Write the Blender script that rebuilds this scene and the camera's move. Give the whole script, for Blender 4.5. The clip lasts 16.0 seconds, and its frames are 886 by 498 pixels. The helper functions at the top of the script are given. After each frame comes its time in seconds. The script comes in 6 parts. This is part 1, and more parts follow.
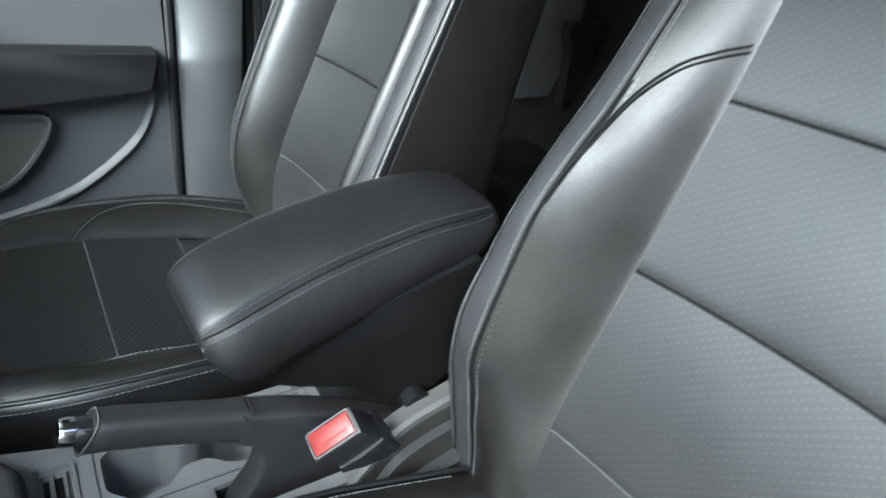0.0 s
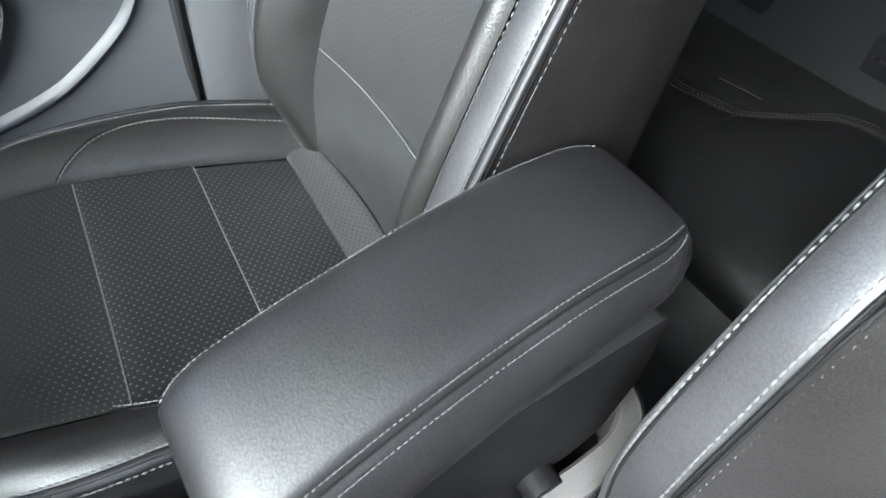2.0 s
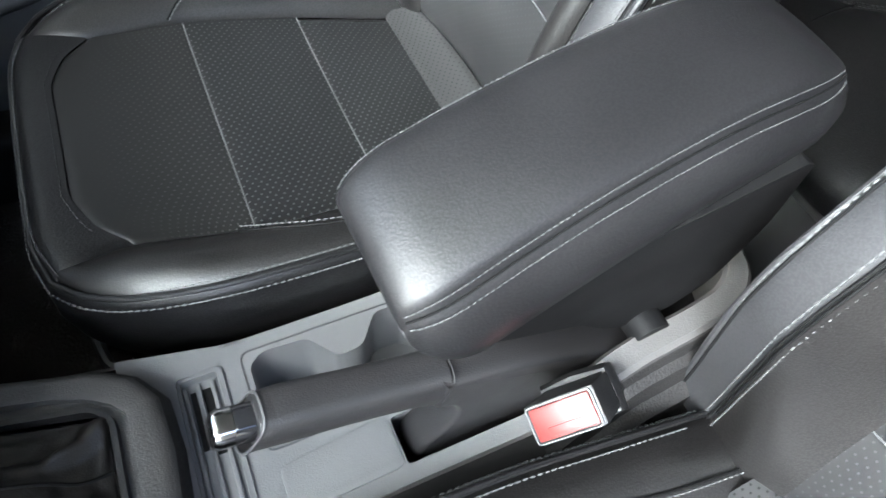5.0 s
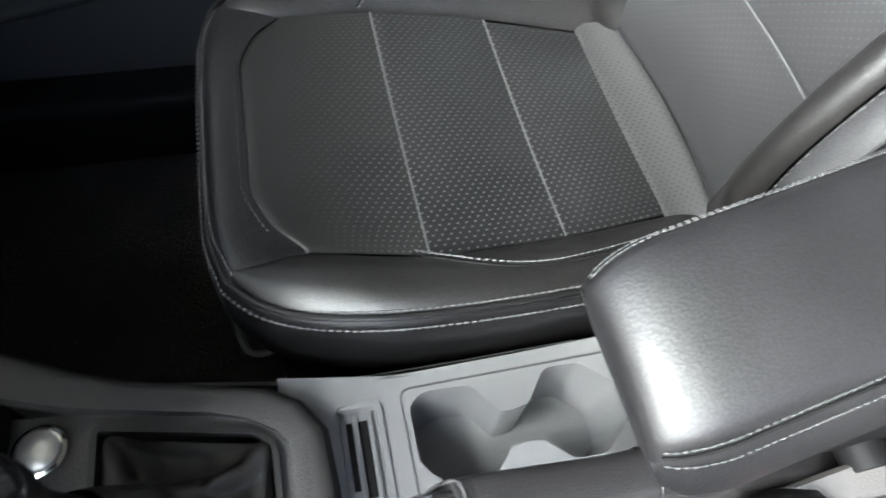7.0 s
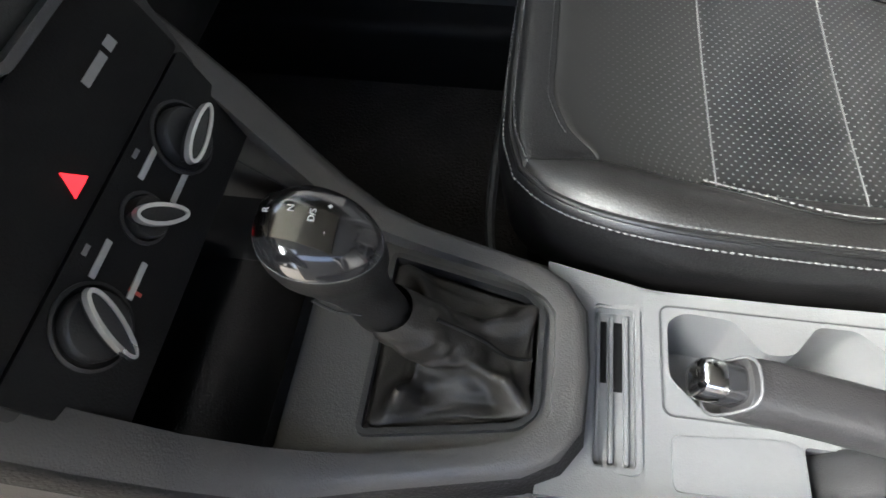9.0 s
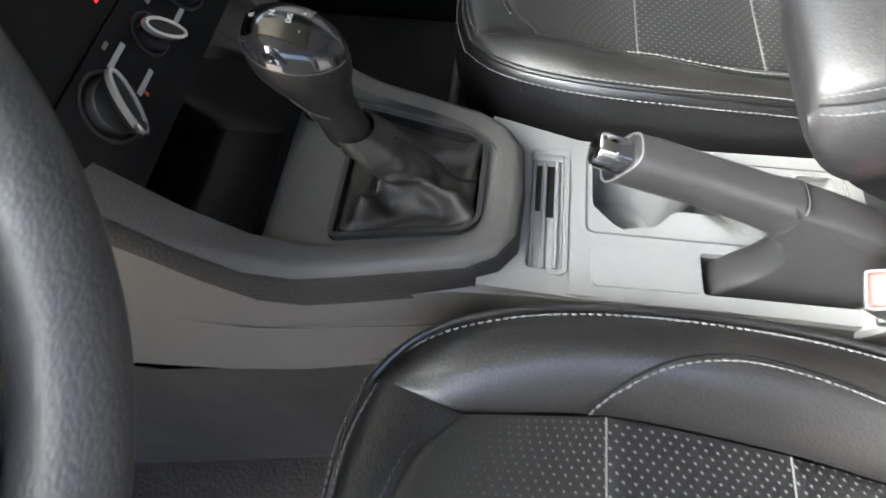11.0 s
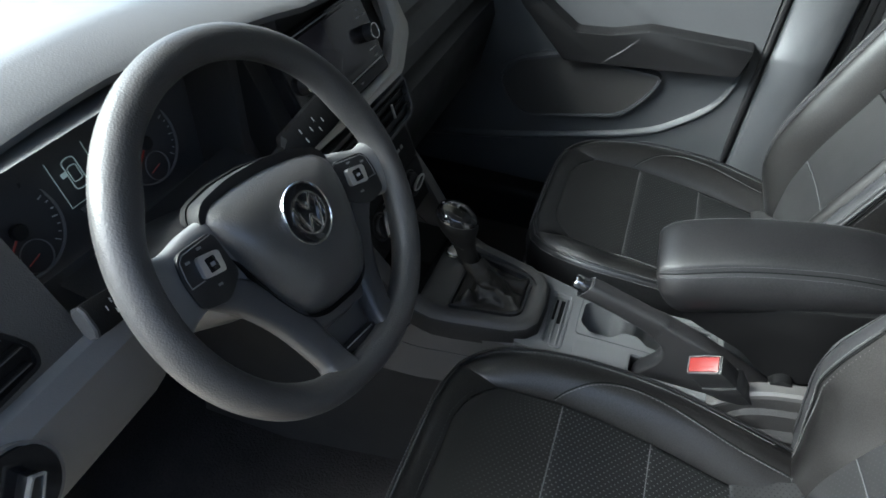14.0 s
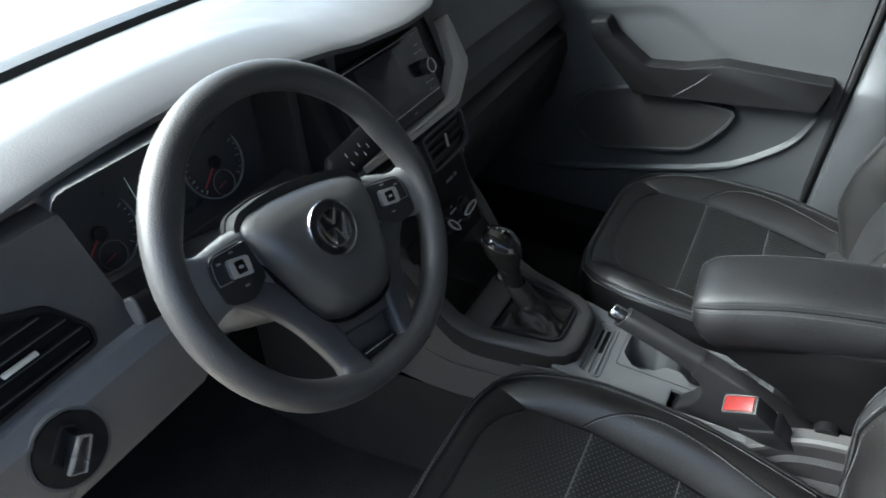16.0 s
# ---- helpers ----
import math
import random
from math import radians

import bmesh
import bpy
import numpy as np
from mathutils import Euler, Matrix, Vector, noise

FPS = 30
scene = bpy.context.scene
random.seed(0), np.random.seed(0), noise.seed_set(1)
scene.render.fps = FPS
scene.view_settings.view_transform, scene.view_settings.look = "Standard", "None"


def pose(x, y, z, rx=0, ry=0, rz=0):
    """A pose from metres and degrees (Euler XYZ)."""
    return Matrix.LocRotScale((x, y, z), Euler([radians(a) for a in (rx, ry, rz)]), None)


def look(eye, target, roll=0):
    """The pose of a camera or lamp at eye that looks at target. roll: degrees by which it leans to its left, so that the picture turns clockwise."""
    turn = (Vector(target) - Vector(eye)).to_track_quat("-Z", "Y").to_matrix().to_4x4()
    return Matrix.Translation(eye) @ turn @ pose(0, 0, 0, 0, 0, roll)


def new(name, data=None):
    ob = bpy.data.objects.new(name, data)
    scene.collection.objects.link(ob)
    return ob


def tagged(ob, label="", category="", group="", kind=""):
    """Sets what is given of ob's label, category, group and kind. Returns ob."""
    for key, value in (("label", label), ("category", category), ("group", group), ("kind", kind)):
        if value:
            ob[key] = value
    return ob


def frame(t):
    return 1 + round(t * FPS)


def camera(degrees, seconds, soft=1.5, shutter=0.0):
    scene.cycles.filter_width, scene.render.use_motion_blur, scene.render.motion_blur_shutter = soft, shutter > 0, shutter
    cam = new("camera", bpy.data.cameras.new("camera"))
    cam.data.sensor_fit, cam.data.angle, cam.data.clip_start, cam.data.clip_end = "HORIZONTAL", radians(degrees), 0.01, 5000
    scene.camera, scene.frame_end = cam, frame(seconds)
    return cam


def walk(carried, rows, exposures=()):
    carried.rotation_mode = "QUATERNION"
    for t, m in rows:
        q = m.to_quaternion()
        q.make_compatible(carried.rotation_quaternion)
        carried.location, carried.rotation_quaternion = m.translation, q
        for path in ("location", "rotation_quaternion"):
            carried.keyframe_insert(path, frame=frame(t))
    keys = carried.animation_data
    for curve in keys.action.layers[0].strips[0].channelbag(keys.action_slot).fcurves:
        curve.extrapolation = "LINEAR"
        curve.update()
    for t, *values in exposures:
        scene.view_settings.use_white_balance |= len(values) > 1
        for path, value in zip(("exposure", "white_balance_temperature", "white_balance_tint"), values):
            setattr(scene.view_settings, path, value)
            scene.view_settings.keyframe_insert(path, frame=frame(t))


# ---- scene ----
cam = camera(70.1, 16.0, soft=1.6, shutter=0.4)
PATH = [
    (0, pose(0.2478, -0.4620, 0.8293, 61.22, -6.31, -32.75)),
    (0.5, pose(0.2508, -0.3437, 0.7913, 56.18, -5.03, -33.04)),
    (1, pose(0.2862, -0.2551, 0.8019, 51.24, -4.59, -32.01)),
    (1.5, pose(0.3331, -0.1953, 0.8114, 46.55, -4.11, -30.60)),
    (2, pose(0.3580, -0.1666, 0.8239, 42.84, -3.35, -29.80)),
    (2.5, pose(0.3972, -0.1262, 0.8339, 40.12, -3.05, -29.47)),
    (3, pose(0.4215, -0.1055, 0.8271, 38.20, -3.05, -28.79)),
    (3.5, pose(0.4086, -0.1121, 0.8232, 36.70, -3.14, -27.69)),
    (4, pose(0.3562, -0.1680, 0.8082, 36.64, -3.87, -26.46)),
    (4.2, pose(0.3339, -0.1906, 0.8008, 36.55, -3.97, -26.01)),
    (6.3, pose(0.2214, -0.0969, 0.7883, 32.36, -5.34, -19.65)),
    (6.5, pose(0.2190, -0.0803, 0.7867, 32.23, -5.21, -18.13)),
    (7, pose(0.2066, -0.0876, 0.7805, 32.04, -4.55, -12.68)),
    (7.5, pose(0.1648, -0.1298, 0.7616, 32.42, -3.38, -4.87)),
    (8, pose(0.1413, -0.1601, 0.7539, 31.94, -1.49, 0.47)),
    (8.2, pose(0.1333, -0.1661, 0.7541, 31.88, -0.59, 2.50)),
    (10.3, pose(0.1318, -0.1643, 0.7606, 30.46, 4.40, 10.83)),
    (10.5, pose(0.1423, -0.1980, 0.7547, 28.56, 1.49, 9.67)),
    (11, pose(0.1687, -0.3051, 0.7629, 30.89, 0.82, 6.99)),
    (11.5, pose(0.1848, -0.3710, 0.7913, 34.30, 0.48, 7.25)),
    (12, pose(0.1567, -0.4582, 0.8247, 37.24, 0.35, 7.11)),
    (12.5, pose(0.1451, -0.5878, 0.8977, 40.93, -1.27, 8.64)),
    (13, pose(0.1564, -0.6733, 0.9819, 44.25, -3.00, 11.61)),
    (13.5, pose(0.2126, -0.7063, 1.0525, 47.51, -2.68, 16.96)),
    (14, pose(0.2506, -0.7329, 1.0820, 49.02, -2.03, 19.82)),
    (14.5, pose(0.2603, -0.7412, 1.0889, 50.15, -1.17, 23.41)),
    (15, pose(0.2767, -0.7668, 1.0853, 50.89, -0.11, 27.10)),
    (15.5, pose(0.2947, -0.7520, 1.1017, 51.56, 0.88, 28.45)),
    (16, pose(0.3464, -0.7351, 1.1030, 51.61, 1.44, 28.76)),
]
SKY, SUN = 0.09, 2.2
EXPOSURES = [(0.0, 3.5, 5600, 0), (1.5, 4.2, 5800, 4), (3.5, 4.3, 5750, 4), (7.0, 4.6, 6000, 5), (8.0, 4.8, 6300, 6), (10.5, 5.5, 6250, 5), (11.0, 5.25, 6300, 6), (11.5, 5.0, 6300, 6), (12.0, 4.85, 6250, 5), (12.5, 4.75, 6150, 4), (13.0, 4.5, 5950, 2), (13.5, 3.75, 5800, 1), (14.0, 3.4, 5750, 0), (15.0, 3.4, 5750, 0), (15.5, 3.35, 5800, 1), (16.0, 3.5, 5750, 0)]
walk(cam, PATH, EXPOSURES)

# ---- light ----
world = bpy.data.worlds.new("sky")
scene.world = world
world.use_nodes = True
wn = world.node_tree.nodes
sky = wn.new("ShaderNodeTexSky")
sky.sky_type, sky.sun_disc = "NISHITA", False
sky.sun_elevation, sky.sun_rotation = radians(39), radians(247)
sky.dust_density, sky.air_density, sky.ozone_density = 5.0, 0.7, 0.6
wn["Background"].inputs["Strength"].default_value = SKY
world.node_tree.links.new(sky.outputs[0], wn["Background"].inputs["Color"])
sun = new("sun", bpy.data.lights.new("sun", "SUN"))
sun.data.energy, sun.data.angle, sun.data.color = SUN, radians(50), (1.0, 0.985, 0.97)
sun.matrix_world = look((-5.5, -3.3, 5.2), (0, 0, 0))


# ---- materials ----
def nodes_of(name):
    m = bpy.data.materials.new(name)
    m.use_nodes = True
    t = m.node_tree
    return m, t, t.nodes["Principled BSDF"]


def soft_mat(name, base, rough, grain=0.0, grain_size=0.002, spec=0.5, vary=0.12, metal=0.0, coat=0.0, wear=0.08, creases=0.0, pebble=0.0):
    """Plastic, leather, metal or cloth: colour that varies at two scales, roughness that varies, and a fine grain."""
    m, t, b = nodes_of(name)
    tc = t.nodes.new("ShaderNodeTexCoord")
    big, fine = t.nodes.new("ShaderNodeTexNoise"), t.nodes.new("ShaderNodeTexNoise")
    big.inputs["Scale"].default_value, big.inputs["Detail"].default_value = 14, 5
    fine.inputs["Scale"].default_value, fine.inputs["Detail"].default_value = 240, 3
    mix = t.nodes.new("ShaderNodeMix")
    mix.data_type = "FLOAT"
    mix.inputs[0].default_value = 0.35
    ramp = t.nodes.new("ShaderNodeMapRange")
    ramp.inputs["From Min"].default_value, ramp.inputs["From Max"].default_value = 0.3, 0.7
    ramp.inputs["To Min"].default_value, ramp.inputs["To Max"].default_value = 1 - vary, 1 + vary
    col = t.nodes.new("ShaderNodeMix")
    col.data_type, col.blend_type = "RGBA", "MULTIPLY"
    col.inputs[0].default_value = 1
    col.inputs[6].default_value = (*base, 1)
    rr = t.nodes.new("ShaderNodeMapRange")
    rr.inputs["From Min"].default_value, rr.inputs["From Max"].default_value = 0.3, 0.7
    rr.inputs["To Min"].default_value, rr.inputs["To Max"].default_value = max(rough - wear, 0.02), min(rough + wear, 1)
    for n in (big, fine):
        t.links.new(tc.outputs["Object"], n.inputs["Vector"])
    t.links.new(big.outputs["Fac"], mix.inputs[2])
    t.links.new(fine.outputs["Fac"], mix.inputs[3])
    t.links.new(mix.outputs[0], ramp.inputs["Value"])
    t.links.new(big.outputs["Fac"], rr.inputs["Value"])
    t.links.new(ramp.outputs[0], col.inputs[7])
    t.links.new(col.outputs[2], b.inputs["Base Color"])
    t.links.new(rr.outputs[0], b.inputs["Roughness"])
    b.inputs["Specular IOR Level"].default_value = spec
    b.inputs["Metallic"].default_value = metal
    b.inputs["Coat Weight"].default_value = coat
    b.inputs["Coat Roughness"].default_value = 0.29
    if grain:
        v = t.nodes.new("ShaderNodeTexVoronoi")
        v.feature = "SMOOTH_F1"
        v.inputs["Scale"].default_value = 1 / grain_size
        warp = t.nodes.new("ShaderNodeMix")
        warp.data_type, warp.blend_type = "RGBA", "ADD"
        warp.inputs[0].default_value = grain_size * 1.4
        t.links.new(tc.outputs["Object"], warp.inputs[6])
        t.links.new(fine.outputs["Color"], warp.inputs[7])
        t.links.new(warp.outputs[2], v.inputs["Vector"])
        bump = t.nodes.new("ShaderNodeBump")
        bump.inputs["Strength"].default_value, bump.inputs["Distance"].default_value = grain, grain_size * 0.5
        t.links.new(v.outputs["Distance"], bump.inputs["Height"])
        t.links.new(bump.outputs["Normal"], b.inputs["Normal"])
        if pebble:
            # the valleys between the pebbles of the hide are dull
            dull = t.nodes.new("ShaderNodeMapRange")
            dull.interpolation_type = "SMOOTHSTEP"
            dull.inputs["From Min"].default_value, dull.inputs["From Max"].default_value = 0.22, 0.62
            dull.inputs["To Min"].default_value, dull.inputs["To Max"].default_value = spec * (1 + 0.5 * pebble), spec * (1 - pebble)
            t.links.new(v.outputs["Distance"], dull.inputs["Value"])
            t.links.new(dull.outputs[0], b.inputs["Specular IOR Level"])
        if creases:
            # soft, stretched wrinkles under the grain
            mp, wr = t.nodes.new("ShaderNodeMapping"), t.nodes.new("ShaderNodeTexNoise")
            mp.inputs["Rotation"].default_value, mp.inputs["Scale"].default_value = (0.3, 0.2, 0.5), (1.0, 1.7, 0.8)
            wr.inputs["Scale"].default_value, wr.inputs["Detail"].default_value, wr.inputs["Distortion"].default_value = 42, 4, 0.6
            low = t.nodes.new("ShaderNodeBump")
            low.inputs["Strength"].default_value, low.inputs["Distance"].default_value = creases, 0.004
            t.links.new(tc.outputs["Object"], mp.inputs["Vector"])
            t.links.new(mp.outputs[0], wr.inputs["Vector"])
            t.links.new(wr.outputs["Fac"], low.inputs["Height"])
            t.links.new(low.outputs["Normal"], bump.inputs["Normal"])
    return m


def perforated(name, base, rough, hole, pitch=0.0075, size=1.0, dull=1.0, fade=None, spec=0.5):
    """Leather with rows of small punched holes that show the grey backing. The rows follow the panel's own metre grid."""
    m = soft_mat(name, base, rough, vary=0.0, wear=0.05)
    t = m.node_tree
    b = t.nodes["Principled BSDF"]
    uv = t.nodes.new("ShaderNodeUVMap")
    sep = t.nodes.new("ShaderNodeSeparateXYZ")
    t.links.new(uv.outputs[0], sep.inputs[0])

    def calc(op, a, c=None, k=None):
        n = t.nodes.new("ShaderNodeMath")
        n.operation = op
        for i, x in enumerate((a, c, k)):
            if x is None:
                continue
            if isinstance(x, (int, float)):
                n.inputs[i].default_value = x
            else:
                t.links.new(x, n.inputs[i])
        return n.outputs[0]
    u, v = calc("DIVIDE", sep.outputs[0], pitch), calc("DIVIDE", sep.outputs[1], pitch * 0.62)
    row = calc("FLOOR", v)
    u2 = calc("ADD", u, calc("MULTIPLY", calc("MODULO", row, 2.0), 0.5))
    du = calc("MULTIPLY", calc("SUBTRACT", calc("FRACT", u2), 0.5), 1.0)
    dv = calc("MULTIPLY", calc("SUBTRACT", calc("FRACT", v), 0.5), 0.75)
    d = calc("SQRT", calc("ADD", calc("MULTIPLY", du, du), calc("MULTIPLY", dv, dv)))
    mask = t.nodes.new("ShaderNodeMapRange")
    mask.interpolation_type = "SMOOTHSTEP"
    mask.inputs["From Min"].default_value, mask.inputs["From Max"].default_value = 0.165 * size, 0.105 * size
    mask.inputs["To Min"].default_value, mask.inputs["To Max"].default_value = 0.0, 1.0
    t.links.new(d, mask.inputs["Value"])
    holes = mask.outputs[0]
    if fade:
        # the holes thin out towards the worn front
        worn = t.nodes.new("ShaderNodeMapRange")
        worn.inputs["From Min"].default_value, worn.inputs["From Max"].default_value = fade
        t.links.new(sep.outputs[0], worn.inputs["Value"])
        holes = calc("MULTIPLY", mask.outputs[0], worn.outputs[0])
    old = b.inputs["Base Color"].links[0].from_socket
    mix = t.nodes.new("ShaderNodeMix")
    mix.data_type = "RGBA"
    t.links.new(holes, mix.inputs[0])
    t.links.new(old, mix.inputs[6])
    mix.inputs[7].default_value = (*hole, 1)
    t.links.new(mix.outputs[2], b.inputs["Base Color"])
    sp = calc("MULTIPLY", calc("SUBTRACT", 1.0, calc("MULTIPLY", holes, dull)), spec)
    t.links.new(sp, b.inputs["Specular IOR Level"])
    return m


def glass_mat(name, tint=(0.86, 0.93, 0.92)):
    """A thin pane: clear, with a gloss that grows at grazing angles."""
    m, t, b = nodes_of(name)
    clear, gloss = t.nodes.new("ShaderNodeBsdfTransparent"), t.nodes.new("ShaderNodeBsdfGlossy")
    mix, lay = t.nodes.new("ShaderNodeMixShader"), t.nodes.new("ShaderNodeLayerWeight")
    power, scale = t.nodes.new("ShaderNodeMath"), t.nodes.new("ShaderNodeMath")
    clear.inputs[0].default_value = (*tint, 1)
    gloss.inputs["Roughness"].default_value = 0.02
    power.operation, scale.operation = "POWER", "MULTIPLY_ADD"
    power.inputs[1].default_value = 5.0
    scale.inputs[1].default_value, scale.inputs[2].default_value = 0.8, 0.05
    t.links.new(lay.outputs["Facing"], power.inputs[0])
    t.links.new(power.outputs[0], scale.inputs[0])
    t.links.new(scale.outputs[0], mix.inputs[0])
    t.links.new(clear.outputs[0], mix.inputs[1])
    t.links.new(gloss.outputs[0], mix.inputs[2])
    t.links.new(mix.outputs[0], t.nodes["Material Output"].inputs["Surface"])
    return m


def glow_mat(name, colour, strength):
    m, t, b = nodes_of(name)
    b.inputs["Base Color"].default_value = (*colour, 1)
    b.inputs["Roughness"].default_value = 0.4
    b.inputs["Emission Color"].default_value = (*colour, 1)
    b.inputs["Emission Strength"].default_value = strength
    return m


LEATHER = soft_mat("black_leather", (0.0065, 0.0064, 0.0066), 0.34, 0.30, 0.0015, spec=0.42, vary=0.2, coat=0.16, wear=0.05, creases=0.018, pebble=0.18)
EDGE_LEATHER = soft_mat("grained_black_leather", (0.021, 0.021, 0.0222), 0.46, 0.26, 0.0014, spec=0.5, vary=0.2, coat=0.06, wear=0.06, pebble=0.2)
LEATHER_SOFT = soft_mat("smooth_black_leather", (0.0075, 0.0071, 0.0069), 0.37, 0.24, 0.0014, spec=0.42, vary=0.2, coat=0.08, wear=0.06, creases=0.02, pebble=0.15)
GUSSET = perforated("smooth_grey_leather", (0.014, 0.014, 0.0142), 0.52, (0.004, 0.004, 0.004), dull=0.6, spec=0.3)
ARM_LEATHER = soft_mat("grained_armrest_leather", (0.0065, 0.0064, 0.0070), 0.46, 0.18, 0.0013, spec=0.38, vary=0.22, wear=0.05, creases=0.012, pebble=0.14, coat=0.03)
GAITER = soft_mat("creased_boot_leather", (0.0135, 0.0120, 0.0104), 0.50, 0.25, 0.0012, spec=0.35, vary=0.2, creases=0.05)
DARK_CHROME = soft_mat("dark_chrome", (0.15, 0.145, 0.141), 0.16, metal=1.0, vary=0.06, wear=0.05)
BOOT_MAT = soft_mat("dull_black_leather", (0.012, 0.0115, 0.011), 0.55, 0.3, 0.0012, spec=0.35, vary=0.2, creases=0.2)
PERF = perforated("perforated_black_leather", (0.006, 0.006, 0.0062), 0.36, (0.082, 0.086, 0.084), pitch=0.0080, size=0.95, dull=0.45, spec=0.30)
PERF_BACK = perforated("finely_perforated_black_leather", (0.0125, 0.0126, 0.0130), 0.40, (0.040, 0.041, 0.042), size=0.95, dull=0.25, spec=0.52)
PERF_FRONT = perforated("worn_perforated_black_leather", (0.008, 0.0078, 0.0076), 0.38, (0.080, 0.082, 0.080), pitch=0.0080, size=0.95, dull=0.45, fade=(0.02, 0.13), spec=0.36)
THREAD = soft_mat("grey_thread", (0.040, 0.041, 0.042), 0.8, vary=0.2)
PIPE = soft_mat("pale_grey_piping", (0.066, 0.067, 0.067), 0.75, vary=0.15)
SEAM = soft_mat("dark_piping", (0.004, 0.004, 0.004), 0.7, spec=0.12)
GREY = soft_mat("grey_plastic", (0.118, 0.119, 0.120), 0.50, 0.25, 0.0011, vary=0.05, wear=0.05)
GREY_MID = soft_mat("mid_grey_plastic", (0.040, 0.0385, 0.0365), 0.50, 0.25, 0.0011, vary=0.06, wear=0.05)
LIFTED_GREY = soft_mat("lifted_grey_plastic", (0.095, 0.095, 0.096), 0.50, 0.25, 0.0011, vary=0.06, wear=0.05)
GREY_DARK = soft_mat("dark_grey_plastic", (0.040, 0.040, 0.042), 0.50, 0.35, 0.0011, vary=0.08)
DASH = soft_mat("grey_dashboard_plastic", (0.088, 0.089, 0.091), 0.52, 0.22, 0.0016, vary=0.06)
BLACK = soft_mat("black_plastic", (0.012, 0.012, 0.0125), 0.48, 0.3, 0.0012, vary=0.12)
# black plastic darkened further for parts that get little light
SHADED_BLACK = soft_mat("shaded_black_plastic", (0.004, 0.004, 0.0042), 0.6, 0.2, 0.0012, spec=0.12)
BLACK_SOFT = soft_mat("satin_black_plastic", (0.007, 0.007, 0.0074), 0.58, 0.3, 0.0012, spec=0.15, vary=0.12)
TRIM = soft_mat("warm_grey_trim", (0.34, 0.325, 0.30), 0.38, 0.1, 0.001, metal=0.1, vary=0.05)
WHEEL_MAT = soft_mat("steering_wheel_polyurethane", (0.042, 0.041, 0.041), 0.48, 0.40, 0.0016, spec=0.5, coat=0.06, vary=0.1)
# console grey with the shade of its sides and rear rim mixed in
SHADED_GREY = soft_mat("shaded_warm_grey_plastic", (0.052, 0.050, 0.0485), 0.50, 0.3, 0.0011, vary=0.08, wear=0.05)
SURROUND = soft_mat("warm_dark_grey_plastic", (0.052, 0.050, 0.048), 0.48, 0.4, 0.0012, vary=0.08)
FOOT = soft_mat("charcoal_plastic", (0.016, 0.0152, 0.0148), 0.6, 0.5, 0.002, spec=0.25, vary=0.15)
GRIP = soft_mat("handbrake_grip_plastic", (0.017, 0.0165, 0.017), 0.46, 0.35, 0.0010, vary=0.12)
KNOB_MAT = soft_mat("matt_black_knob", (0.008, 0.0078, 0.0077), 0.55, 0.3, 0.0012, spec=0.22, vary=0.1)
COVER = soft_mat("airbag_cover_plastic", (0.043, 0.0425, 0.0428), 0.40, 0.32, 0.0016, spec=0.75, vary=0.1, coat=0.25)
DOOR_GREY = soft_mat("grey_door_plastic", (0.052, 0.0545, 0.0575), 0.48, 0.25, 0.0011, vary=0.07, wear=0.05)
# black gauge face lightened: the haze over it is put into the colour
HAZED_FACE = soft_mat("hazed_gauge_face", (0.080, 0.080, 0.082), 0.34, vary=0.08)
GLOSS = soft_mat("gloss_black", (0.012, 0.012, 0.013), 0.10, vary=0.05, wear=0.03)
CHROME = soft_mat("chrome", (0.72, 0.72, 0.72), 0.12, metal=1.0, vary=0.04, wear=0.05)
SATIN = soft_mat("satin_silver", (0.62, 0.62, 0.61), 0.32, metal=0.8, vary=0.05)
RED = soft_mat("red_button_plastic", (0.15, 0.009, 0.007), 0.42, vary=0.06)
CARPET = soft_mat("charcoal_carpet", (0.028, 0.0255, 0.0245), 0.95, 0.9, 0.004, spec=0.1, vary=0.3)
SCREEN = soft_mat("dark_screen", (0.030, 0.026, 0.032), 0.16, vary=0.03, wear=0.02)
MARK = soft_mat("white_print", (0.65, 0.65, 0.64), 0.6)
KEY_GREY = soft_mat("pale_key_print", (0.34, 0.34, 0.335), 0.55)
DIM = soft_mat("grey_print", (0.22, 0.22, 0.22), 0.6)
NEEDLE = glow_mat("red_needle", (0.22, 0.035, 0.025), 0.01)
LIT_RED = glow_mat("red_lit_symbol", (1.0, 0.02, 0.03), 0.07)
LIT_WHITE = glow_mat("white_lit_display", (0.60, 0.72, 0.70), 0.018)
GLASS = glass_mat("window_glass")
# dark tint added to hold back light from the side and rear windows
TINTED = glass_mat("tinted_glass", (0.07, 0.08, 0.08))
ROOF = soft_mat("grey_headliner", (0.16, 0.16, 0.157), 0.9, 0.4, 0.003, spec=0.2)
PAINT = soft_mat("white_car_paint", (0.70, 0.73, 0.73), 0.25, vary=0.03, coat=0.5)
EARTH = soft_mat("pale_earth", (0.28, 0.245, 0.20), 0.85, 0.4, 0.01, vary=0.15)


# ---- building blocks ----
def thing(name, at, label, category, kind="", group=""):
    """An Empty at a place or pose, under which a thing's parts lie."""
    ob = new(name)
    ob.empty_display_size = 0.02
    ob.matrix_basis = at if isinstance(at, Matrix) else Matrix.Translation(at)
    return tagged(ob, label, category, group, kind)


